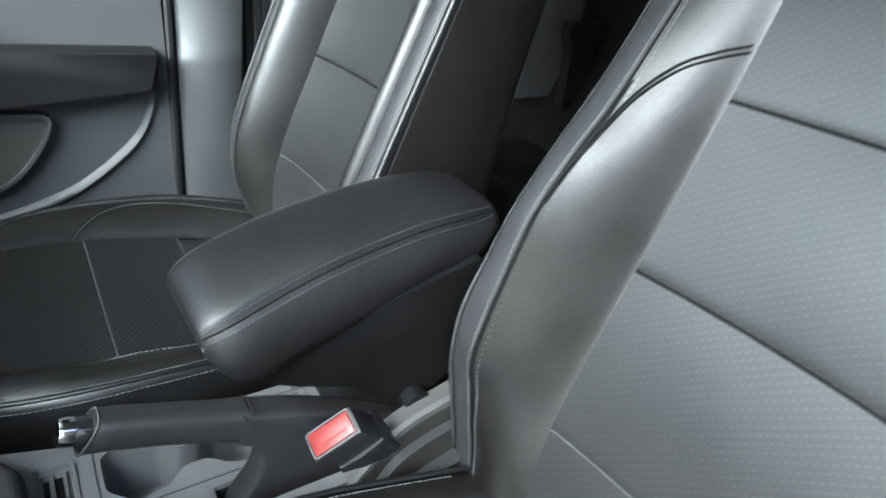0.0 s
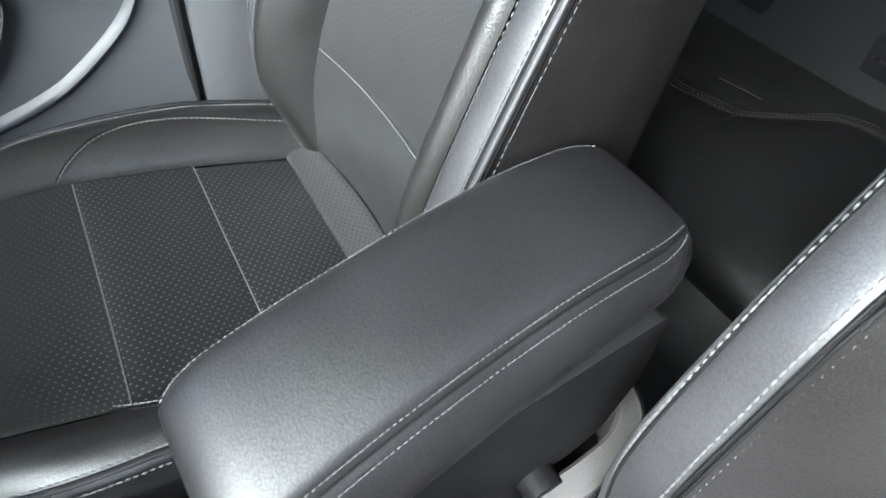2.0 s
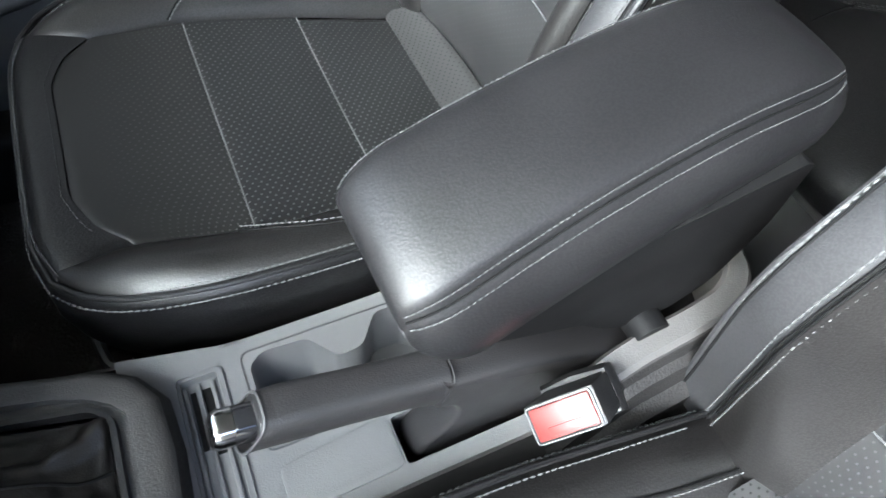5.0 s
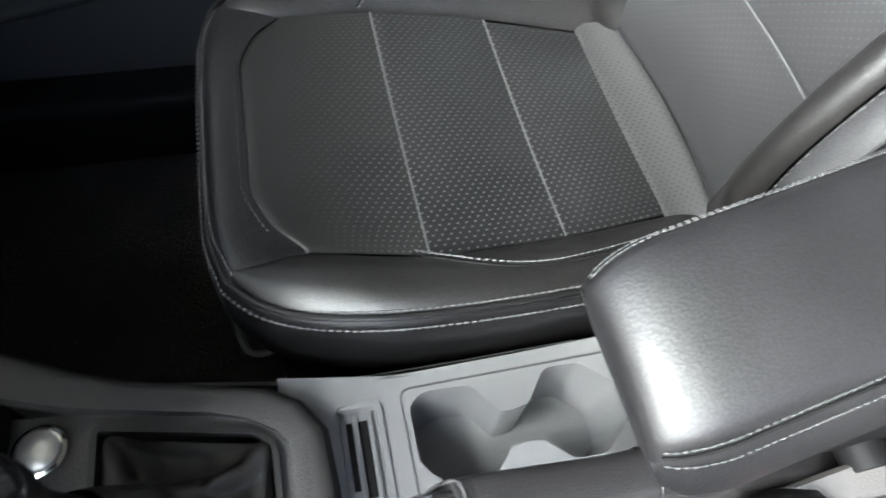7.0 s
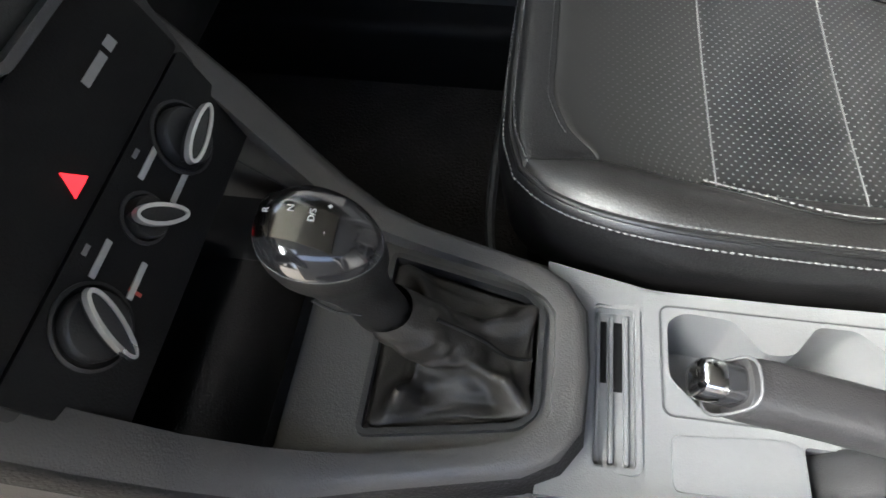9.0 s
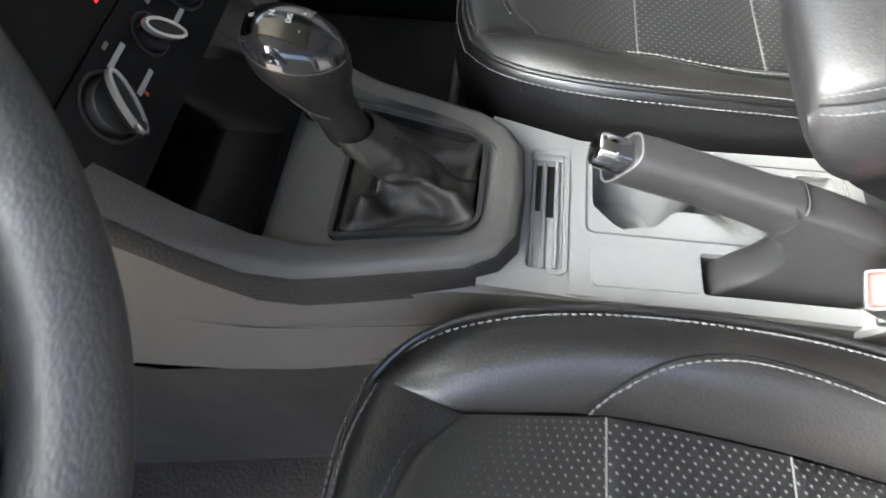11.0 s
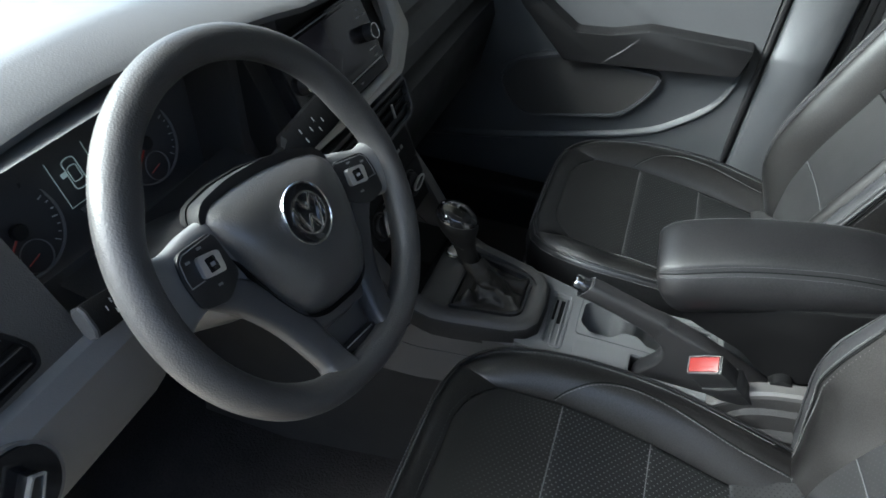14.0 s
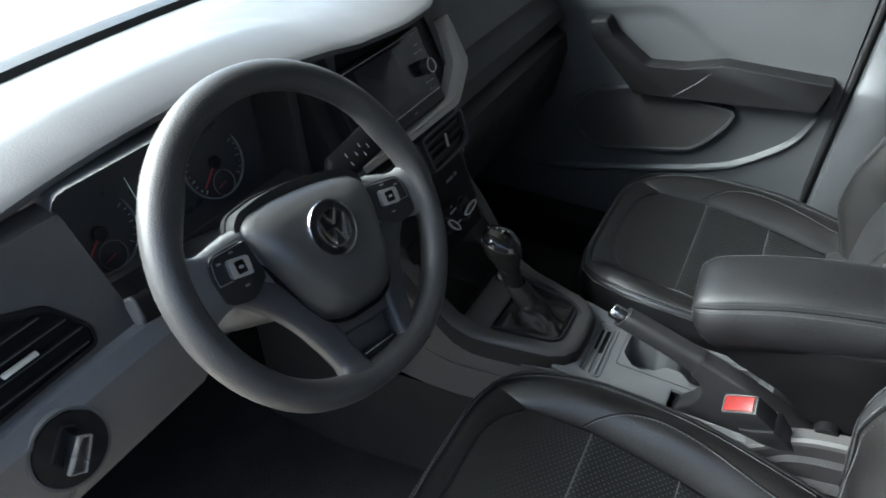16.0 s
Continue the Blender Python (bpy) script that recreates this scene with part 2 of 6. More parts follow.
def part(name, bm, material, parent=None, label="", local=False, sharp=40, kind="", hide_shadow=False):
    """One mesh under a thing or a part. The bmesh is in world metres unless local."""
    root = parent
    while root is not None and root.parent is not None:
        root = root.parent
    if root is not None and not local:
        bm.transform(root.matrix_basis.inverted())
    me = bpy.data.meshes.new(name)
    bm.to_mesh(me)
    bm.free()
    me.materials.append(material)
    me.shade_smooth()
    me.set_sharp_from_angle(angle=radians(sharp))
    ob = new(name, me)
    ob.parent = parent
    if hide_shadow:
        ob.visible_shadow = False
    return tagged(ob, label, kind=kind)


def solid(name, bm, material, label, category="", kind="", sharp=40):
    """A thing or a piece of the setting that is a single mesh."""
    ob = part(name, bm, material, None, label, sharp=sharp)
    return tagged(ob, label, category, kind=kind)


def merge(*bms):
    out = bmesh.new()
    for b in bms:
        me = bpy.data.meshes.new("tmp")
        b.to_mesh(me)
        b.free()
        out.from_mesh(me)
        bpy.data.meshes.remove(me)
    return out


def box(lo, hi, bevel=0.0, seg=2):
    bm = bmesh.new()
    bmesh.ops.create_cube(bm, size=1)
    lo, hi = Vector(lo), Vector(hi)
    for v in bm.verts:
        v.co = Vector([lo[i] + (v.co[i] + 0.5) * (hi[i] - lo[i]) for i in range(3)])
    if bevel:
        bmesh.ops.bevel(bm, geom=bm.edges[:], offset=bevel, segments=seg, profile=0.6, affect="EDGES")
    return bm


def prism(outline, axis, a, b, bevel=0.0, seg=2):
    """A polygon pushed along an axis from a to b. Outline points are in the other two axes, in order."""
    bm = bmesh.new()
    k = "xyz".index(axis)

    def at(p, d):
        c = list(p)
        c.insert(k, d)
        return Vector(c)
    lo = [bm.verts.new(at(p, a)) for p in outline]
    hi = [bm.verts.new(at(p, b)) for p in outline]
    n = len(outline)
    bm.faces.new(lo)
    bm.faces.new(hi)
    for i in range(n):
        bm.faces.new((lo[i], lo[(i + 1) % n], hi[(i + 1) % n], hi[i]))
    bmesh.ops.recalc_face_normals(bm, faces=bm.faces[:])
    if bevel:
        bmesh.ops.bevel(bm, geom=bm.edges[:], offset=bevel, segments=seg, profile=0.6, affect="EDGES", clamp_overlap=True)
    return bm


def loft(rings, closed=True, cap=True):
    """A skin over rings of points, all of one length."""
    bm = bmesh.new()
    vs = [[bm.verts.new(p) for p in r] for r in rings]
    n = len(rings[0])
    for a, b in zip(vs, vs[1:]):
        for i in range(n if closed else n - 1):
            bm.faces.new((a[i], a[(i + 1) % n], b[(i + 1) % n], b[i]))
    if cap and closed:
        bm.faces.new(vs[0])
        bm.faces.new(vs[-1])
    bmesh.ops.recalc_face_normals(bm, faces=bm.faces[:])
    return bm


def tube(points, radius, sides=8, closed=False):
    """A round bar along points; radius a number or one for each point."""
    pts = [Vector(p) for p in points]
    n = len(pts)
    rings = []
    up = Vector((0.31, 0.17, 0.93))
    for i, p in enumerate(pts):
        a, b = (pts[i - 1], pts[(i + 1) % n]) if closed else (pts[max(i - 1, 0)], pts[min(i + 1, n - 1)])
        d = (b - a).normalized()
        s = d.cross(up).normalized()
        u = s.cross(d)
        r = radius[i] if isinstance(radius, (list, tuple)) else radius
        rings.append([p + r * (math.cos(t) * s + math.sin(t) * u) for t in (2 * math.pi * k / sides for k in range(sides))])
    if closed:
        rings.append(rings[0])
    return loft(rings, True, not closed)


def lathe(profile, sides=40):
    """A turned shape about z; profile of (radius, z) from bottom to top."""
    return loft([[Vector((r * math.cos(a), r * math.sin(a), z)) for a in (2 * math.pi * k / sides for k in range(sides))] for r, z in profile])


def hoop(profile, sides=40):
    """A turned ring about z, open in the middle."""
    return loft([[Vector((r * math.cos(a), r * math.sin(a), z)) for a in (2 * math.pi * k / sides for k in range(sides))] for r, z in profile], True, False)


def spline(points, n=12):
    """A smooth line through points."""
    pts = [Vector(p) for p in points]
    out = []
    for i in range(len(pts) - 1):
        p0, p1, p2, p3 = pts[max(i - 1, 0)], pts[i], pts[i + 1], pts[min(i + 2, len(pts) - 1)]
        for k in range(n):
            t = k / n
            out.append(0.5 * (2 * p1 + (p2 - p0) * t + (2 * p0 - 5 * p1 + 4 * p2 - p3) * t * t + (3 * p1 - p0 - 3 * p2 + p3) * t ** 3))
    return out + [pts[-1]]


def along(x, table):
    """Smooth reading of a table of (x, value), with no overshoot between its rows."""
    if x <= table[0][0]:
        return table[0][1]
    if x >= table[-1][0]:
        return table[-1][1]
    d = [(q[1] - p[1]) / (q[0] - p[0]) for p, q in zip(table, table[1:])]

    def slope(i):
        if i == 0 or i == len(d):
            return d[0] if i == 0 else d[-1]
        return 0.0 if d[i - 1] * d[i] <= 0 else 2 * d[i - 1] * d[i] / (d[i - 1] + d[i])
    i = max(k for k in range(len(d)) if table[k][0] <= x)
    h = table[i + 1][0] - table[i][0]
    t = (x - table[i][0]) / h
    return (2 * t ** 3 - 3 * t * t + 1) * table[i][1] + (t ** 3 - 2 * t * t + t) * h * slope(i) + (3 * t * t - 2 * t ** 3) * table[i + 1][1] + (t ** 3 - t * t) * h * slope(i + 1)


def edge_steps(length, n=10, roll=0.012):
    k = min(roll / length, 0.3)
    ends = [0, 0.12 * k, 0.35 * k, 0.65 * k, k]
    mid = [k + (1 - 2 * k) * i / n for i in range(1, n)]
    return ends + mid + [1 - e for e in reversed(ends)]


def panel(f, puff=0.003, sink=0.003, ns=12, nt=12, roll=0.012, edges="stst", flip=False):
    """An upholstered panel over f(s, t): puffed in the middle, drawn in at its sewn edges, with its own metre grid.
    edges: which of its edges are sewn (s: s=0, S: s=1, t: t=0, T: t=1)."""
    bm = bmesh.new()
    uvl = bm.loops.layers.uv.new("UVMap")
    ls = sum((f(i / 8 + 0.125, 0.5) - f(i / 8, 0.5)).length for i in range(8))
    lt = sum((f(0.5, i / 8 + 0.125) - f(0.5, i / 8)).length for i in range(8))
    ss, ts = edge_steps(ls, ns, roll), edge_steps(lt, nt, roll)

    def fall(d):
        x = min(max(d / roll, 0), 1)
        return (1 - (1 - x) ** 2.2)
    e = 1e-3
    rows = []
    for s in ss:
        row = []
        for t in ts:
            p = f(s, t)
            a = f(min(s + e, 1), t) - f(max(s - e, 0), t)
            b = f(s, min(t + e, 1)) - f(s, max(t - e, 0))
            nrm = a.cross(b)
            nrm = nrm.normalized() if nrm.length > 1e-12 else Vector((0, 0, 1))
            if flip:
                nrm = -nrm
            k = 1.0
            for key, d in (("s", s * ls), ("S", (1 - s) * ls), ("t", t * lt), ("T", (1 - t) * lt)):
                if key in edges:
                    k = min(k, fall(d))
            mid = (1 - (2 * s - 1) ** 2) * (1 - (2 * t - 1) ** 2)
            row.append((bm.verts.new(p + nrm * (-sink * (1 - k) + puff * mid)), s * ls, t * lt))
        rows.append(row)
    for a, b in zip(rows, rows[1:]):
        for i in range(len(ts) - 1):
            q = (a[i], b[i], b[i + 1], a[i + 1])
            if flip:
                q = q[::-1]
            try:
                face = bm.faces.new([v[0] for v in q])
            except ValueError:
                continue
            for loop, v in zip(face.loops, q):
                loop[uvl].uv = (v[1], v[2])
    return bm


def stitches(line, step=0.0050, size=0.0006, length=0.0038, lift=0.0):
    """Separate thread stitches along a line of points."""
    pts = [Vector(p) for p in line]
    run = [0.0]
    for a, b in zip(pts, pts[1:]):
        run.append(run[-1] + (b - a).length)
    bm = bmesh.new()
    count, j = int(run[-1] / step), 0
    for i in range(count):
        d = (i + 0.5) * step
        while j < len(run) - 2 and run[j + 1] < d:
            j += 1
        span = max(run[j + 1] - run[j], 1e-9)
        p = pts[j].lerp(pts[j + 1], (d - run[j]) / span)
        way = (pts[j + 1] - pts[j]).normalized()
        s = way.cross(Vector((0.2, 0.1, 0.97))).normalized()
        u = s.cross(way)
        jit = 1 + 0.15 * math.sin(i * 12.9898)
        ring = []
        for k, r in ((-0.5, 0.45), (0.0, 1.0), (0.5, 0.45)):
            ring.append([bm.verts.new(p + way * (k * length * jit) + r * size * (math.cos(t) * s + math.sin(t) * u)) for t in (0.0, 1.5708, 3.1416, 4.7124)])
        for a, b in zip(ring, ring[1:]):
            for k in range(4):
                bm.faces.new((a[k], a[(k + 1) % 4], b[(k + 1) % 4], b[k]))
        bm.faces.new(ring[0])
        bm.faces.new(ring[2])
    bmesh.ops.recalc_face_normals(bm, faces=bm.faces[:])
    return bm


def plate(outline, holes, top, depth=0.006, bevel=0.0015):
    """A sheet in x and y with holes through it. top(x, y) gives its height."""
    bm = bmesh.new()
    edges = []
    loops = []
    for loop in (outline, *holes):
        vs = [bm.verts.new((x, y, top(x, y))) for x, y in loop]
        loops.append(vs)
        edges += [bm.edges.new((vs[i], vs[(i + 1) % len(vs)])) for i in range(len(vs))]
    bmesh.ops.triangle_fill(bm, use_beauty=True, use_dissolve=False, edges=edges, normal=(0, 0, 1))
    for f in bm.faces:
        if f.normal.z < 0:
            f.normal_flip()
    for vs in loops:
        # a rounded lip, then straight down
        cx = sum((v.co for v in vs), Vector()) / len(vs)
        low = []
        for v in vs:
            low.append(bm.verts.new((v.co.x, v.co.y, v.co.z - depth)))
        for i in range(len(vs)):
            bm.faces.new((vs[i], vs[(i + 1) % len(vs)], low[(i + 1) % len(vs)], low[i]))
    bmesh.ops.recalc_face_normals(bm, faces=bm.faces[:])
    return bm


def pocket(outline, z_top, z_low, shrink=0.9):
    """The inside of a recess: walls that draw in a little and a floor."""
    n = len(outline)
    cx, cy = sum(p[0] for p in outline) / n, sum(p[1] for p in outline) / n
    bm = bmesh.new()
    rings = []
    for z, k in ((z_top, 1.0), (z_low + 0.006, shrink + 0.02), (z_low, shrink - 0.03)):
        rings.append([bm.verts.new((cx + (x - cx) * k, cy + (y - cy) * k, z)) for x, y in outline])
    for a, b in zip(rings, rings[1:]):
        for i in range(n):
            bm.faces.new((a[i], a[(i + 1) % n], b[(i + 1) % n], b[i]))
    bm.faces.new(rings[-1])
    bmesh.ops.recalc_face_normals(bm, faces=bm.faces[:])
    for f in bm.faces:
        f.normal_flip()
    return bm


def rounded(points, r, n=4):
    """A polygon in the plane with its corners rounded."""
    out = []
    m = len(points)
    for i in range(m):
        p, a, b = Vector(points[i]), Vector(points[i - 1]), Vector(points[(i + 1) % m])
        k = min(r, (a - p).length * 0.45, (b - p).length * 0.45)
        s, e = p + (a - p).normalized() * k, p + (b - p).normalized() * k
        for j in range(n + 1):
            t = j / n
            out.append(tuple((1 - t) ** 2 * s + 2 * t * (1 - t) * p + t * t * e))
    return out


def rect(x0, x1, y0, y1, r=0.004):
    return rounded([(x0, y0), (x1, y0), (x1, y1), (x0, y1)], r)


def frame_bar(outline, axis, a, b, width):
    """A rim round an outline, in the plane across the axis."""
    pts = [Vector(p) for p in outline]
    c = sum(pts, Vector((0, 0))) / len(pts)
    k = "xyz".index(axis)

    def at(p, d):
        q = [p[0], p[1]]
        q.insert(k, d)
        return Vector(q)
    rings = []
    n = len(pts)
    for i, p in enumerate(pts):
        t = (pts[(i + 1) % n] - pts[i - 1]).normalized()
        nv = Vector((t.y, -t.x))
        if (p - c).dot(nv) < 0:
            nv = -nv
        w = width / 2
        rings.append([at(p - nv * w, a), at(p - nv * w * 0.8, b), at(p + nv * w * 0.8, b), at(p + nv * w, a)])
    rings.append(rings[0])
    return loft(rings, True, False)


def lettering(text, size, m, material, parent=None, name="lettering", lift=0.0004):
    """Raised letters, as a mesh, at a pose."""
    cu = bpy.data.curves.new("t", "FONT")
    cu.body, cu.size, cu.align_x, cu.align_y, cu.extrude = text, size, "CENTER", "CENTER", lift
    ob = bpy.data.objects.new("t", cu)
    scene.collection.objects.link(ob)
    dg = bpy.context.evaluated_depsgraph_get()
    me = bpy.data.meshes.new_from_object(ob.evaluated_get(dg))
    bm = bmesh.new()
    bm.from_mesh(me)
    bpy.data.objects.remove(ob)
    bpy.data.curves.remove(cu)
    bm.transform(m)
    return part(name, bm, material, parent)


# ---- seats ----
W_TAB = [(0.19, 0.140), (0.288, 0.152), (0.41, 0.145), (0.54, 0.126)]
EDGE_P = [(0.30, 0.0), (0.36, 0.020), (0.42, 0.040), (0.50, 0.053), (0.60, 0.057), (0.75, 0.057), (0.95, 0.045)]
EDGE_A = [(0.30, 0.0), (0.36, 0.012), (0.40, 0.030), (0.44, 0.050), (0.48, 0.071), (0.54, 0.081), (0.61, 0.085), (0.66, 0.074), (0.70, 0.058), (0.75, 0.045), (0.80, 0.034), (0.95, 0.015)]
EDGE_B = [(0.30, 0.0), (0.36, 0.012), (0.40, 0.030), (0.46, 0.059), (0.52, 0.075), (0.59, 0.071), (0.64, 0.060), (0.68, 0.048), (0.73, 0.034), (0.78, 0.024), (0.95, 0.010)]


def make_seat(label, dx, cy, back_x, rear_x, by, bk, edge_a, edge_b, seams, puffed):
    """A front seat: sewn cushion panels, bolsters, front roll and skirt, and a sewn backrest. dx: how far it is slid back; cy: its middle; by, bk: middle and breadth of the backrest."""
    root = thing("car_seat", (0.36 + dx, cy, 0.02), label, "car seat", group="front seats")

    def P(x, v, z):
        return Vector((x + dx, cy + v, z))

    def zi(x, v):
        return 0.3435 - 0.122 * (x - 0.288) - 0.004 * (1 - (v / 0.15) ** 2)

    def front_seam(v):
        return along(abs(v), [(0.075, 0.153), (0.112, 0.168), (0.140, 0.194)])

    def front_panel(s, t):
        v = (2 * t - 1) * 0.140
        x0 = front_seam(v)
        x = x0 + (0.288 - x0) * s
        v = (2 * t - 1) * (0.140 + 0.012 * s)
        return P(x, v, zi(x, v))

    def cut(x0, x1):
        def f(s, t):
            x = x0 + (x1 - x0) * s
            v = (2 * t - 1) * along(x, W_TAB)
            return P(x, v, zi(x, v))
        return f
    cushion = part("cushion", panel(front_panel, 0.003, 0.002, 12, 18), PERF_FRONT, root, "perforated black leather cushion panels")
    part("middle_panel", panel(cut(0.288, 0.413), 0.003, 0.003, 12, 18), PERF, cushion)
    part("rear_panel", panel(cut(0.413, 0.521), 0.002, 0.003, 12, 18, edges="stT"), PERF, cushion)
    xb0, zb0 = back_x(0.335), 0.335

    def gusset(s, t):
        w = (2 * t - 1) * 1.14
        a = P(0.521, w * along(0.521, W_TAB), zi(0.521, w * 0.126))
        v = w * 0.132
        b = Vector((xb0 + 0.009 * (1 - min(w * w, 1)), by + bk * v, zb0 + 0.002))
        p = a.lerp(b, s)
        p.z -= 0.004 * math.sin(math.pi * s)
        return p
    part("gusset", panel(gusset, 0.001, 0.002, 6, 12, 0.008, "sS"), GUSSET, cushion, "smooth grey leather strip")
    inner = spline([(0.136, 0.150, 0.359), (0.160, 0.145, 0.358), (0.194, 0.140, 0.354), (0.288, 0.152, 0.3435), (0.413, 0.145, 0.328), (0.52, 0.130, 0.314), (0.60, 0.128, 0.312)], 10)
    outer = spline([(0.131, 0.158, 0.356), (0.155, 0.184, 0.362), (0.192, 0.203, 0.367), (0.25, 0.216, 0.371), (0.33, 0.221, 0.372), (0.42, 0.219, 0.367), (0.50, 0.213, 0.352), (0.61, 0.205, 0.325)], 10)

    def pick(line, t):
        k = t * (len(line) - 1)
        i = min(int(k), len(line) - 2)
        return line[i].lerp(line[i + 1], k - i)

    def bolster(side):
        def f(s, t):
            a, b = pick(inner, t), pick(outer, t)
            p = a.lerp(b, s)
            lift = along(t, [(0, 0.0), (0.15, 0.004), (0.45, 0.018), (0.8, 0.020), (1, 0.012)])
            p.z += lift * math.sin(math.pi * 0.95 * s) * (0.7 + 0.3 * s)
            p.z -= 0.0085 * s * s
            return P(p.x, side * p.y, p.z)
        return f
    for side in (-1, 1):
        f = bolster(side)
        bol = part("bolster", panel(f, 0.002, 0.0025, 14, 26, flip=side > 0), LEATHER_SOFT, root, "smooth black leather side bolster")
        line = spline([(0.03, 0.480, 0), (0.22, 0.505, 0), (0.48, 0.555, 0), (0.62, 0.615, 0), (0.62, 0.675, 0), (0.54, 0.77, 0), (0.45, 0.88, 0), (0.40, 1.0, 0)], 10)
        arc = [f(q.x, min(q.y, 1)) + Vector((0, 0, 0.0024)) for q in line]
        part("seam", tube(arc, 0.0011, 6), SEAM, bol)
        part("stitching", stitches([p + Vector((0.001, -side * 0.0035, 0.0005)) for p in arc], 0.006, 0.0010, 0.0046), PIPE, bol, "pale grey thread")
        out = [f(0.91, t / 60) + Vector((0, side * 0.0010, 0.0010)) for t in range(2, 58)]
        part("stitching", stitches(out, 0.0058, 0.0011, 0.0046), PIPE, bol, "pale grey thread")

    def roll_edge(t):
        v = (2 * t - 1) * 0.158
        x = along(abs(v), [(0.05, 0.1165), (0.11, 0.119), (0.158, 0.131)])
        return P(x, v, along(abs(v), [(0.06, 0.350), (0.158, 0.356)]))

    def front_roll(s, t):
        a = roll_edge(t)
        b = front_panel(0, t)
        p = a.lerp(b, s)
        p.z += 0.005 * math.sin(math.pi * min(0.08 + s * 0.92, 1))
        p.x -= 0.004 * math.sin(math.pi * s)
        return p
    roll = part("front_roll", panel(front_roll, 0.001, 0.003, 8, 26, 0.010), LEATHER, root, "black leather front edge of the cushion")
    part("stitching", stitches([front_roll(0.90, t / 80) + Vector((0, 0, 0.0012)) for t in range(6, 75)], 0.006), THREAD, roll, "pale grey thread")
    part("stitching", stitches([front_roll(0.14, t / 80) + Vector((-0.001, 0, 0.0008)) for t in range(0, 81)], 0.0058, 0.0011, 0.0046), PIPE, roll, "pale grey thread")
    for x in (0.288, 0.413):
        w = along(x, W_TAB)
        pts = [P(x + 0.0012, w * (k / 20 - 1), zi(x, w * (k / 20 - 1)) - 0.0008) for k in range(41)]
        part("seam", tube(pts, 0.0008, 6), PIPE, cushion, "pale grey sewn seam")
    # piping and the skirt under it
    rim = [P(p.x, -p.y, p.z) for p in reversed(outer)] + [roll_edge(t / 30) for t in range(1, 30)] + [P(p.x, p.y, p.z) for p in outer]
    part("piping", tube([p + Vector((0, 0, -0.001)) for p in rim], 0.0026, 8), LEATHER, root, "black leather piping")
    mid = P(0.36, 0, 0.3)

    def skirt_ring(k, z_drop, out):
        res = []
        for i, p in enumerate(rim):
            a, b = rim[max(i - 1, 0)], rim[min(i + 1, len(rim) - 1)]
            d = (b - a).normalized()
            n = Vector((d.y, -d.x, 0)).normalized()
            if n.dot(p - mid) < 0:
                n = -n
            res.append(Vector((p.x, p.y, p.z - z_drop)) + n * out)
        return res
    rings = [skirt_ring(0, d, o) for d, o in ((0.002, -0.003), (0.004, 0.001), (0.012, 0.005), (0.04, 0.009), (0.08, 0.004), (0.12, -0.010), (0.16, -0.03))]
    skirt = part("skirt", loft(rings, False, False), LEATHER, root, "black leather side of the cushion")
    part("stitching", stitches([p + Vector((0, 0, 0.0)) for p in skirt_ring(0, 0.010, 0.0058)], 0.0058, 0.0011, 0.0046), PIPE, skirt, "pale grey thread")
    part("seat_base", box((0.15 + dx, cy - 0.185, 0.06), (0.60 + dx, cy + 0.185, 0.29), 0.02), BLACK, root, "black plastic seat base")
    for side in (-1, 1):
        part("seat_rail", box((0.12 + dx, cy + side * 0.19 - 0.02, 0.012), (0.66 + dx, cy + side * 0.19 + 0.02, 0.075), 0.006), GREY_DARK, root, "dark steel seat rail")
    part("release_bar", tube(spline([(0.155 + dx, cy - 0.13, 0.16), (0.11 + dx, cy - 0.12, 0.15), (0.10 + dx, cy, 0.148), (0.11 + dx, cy + 0.12, 0.15), (0.155 + dx, cy + 0.13, 0.16)], 6), 0.006, 8), GREY_DARK, root, "bent steel release bar")

    # backrest
    def B(x, v, z):
        return Vector((x, by + bk * v, z))

    def wb(z):
        return along(z, [(0.33, 0.130), (0.46, 0.142), (0.95, 0.146)])

    def back_insert(z0, z1):
        def f(s, t):
            z = z0 + (z1 - z0) * s
            v = (2 * t - 1) * wb(z)
            return B(back_x(z) + 0.010 * (1 - (2 * t - 1) ** 2), v, z)
        return f
    rest = None
    for z0, z1 in zip((0.335, *seams), (*seams, 0.95)):
        o = part("backrest" if rest is None else "back_panel", panel(back_insert(z0, z1), 0.003, 0.0022, 14, 18, 0.012), PERF_BACK, root if rest is None else rest, "perforated black leather backrest panels" if rest is None else "")
        rest = rest or o
        if z1 < 0.9:
            f = back_insert(z0, z1)
            low = z1 < 0.5
            part("seam", tube([f(1, k / 40) + Vector((0.0012, 0, 0.001)) for k in range(41)], 0.0010 if low else 0.0018, 6), THREAD if low else SEAM, rest, "pale grey sewn seam" if low else "dark sewn seam")

    def lineA(z):
        return back_x(z) - along(z, edge_a), 0.200

    def lineB(z):
        return back_x(z) - along(z, edge_b) + 0.002, 0.238
    for side in (-1, 1):
        def bol(s, t):
            z = 0.30 + 0.65 * t
            xa, va = lineA(z)
            x0, v0 = back_x(z), wb(z)
            if puffed == 1.0:
                # a soft crest that stands a little before the sewn edge
                cx, cv = xa - 0.030 * min((z - 0.30) / 0.12, 1), v0 * 0.42 + va * 0.58
                return B(x0 * (1 - s) ** 2 + 2 * cx * s * (1 - s) + xa * s * s, side * (v0 * (1 - s) ** 2 + 2 * cv * s * (1 - s) + va * s * s), z)
            p = B(x0 + (xa - x0) * s ** puffed, side * (v0 + (va - v0) * s), z)
            p.x -= 0.010 * math.sin(math.pi * s)
            return p

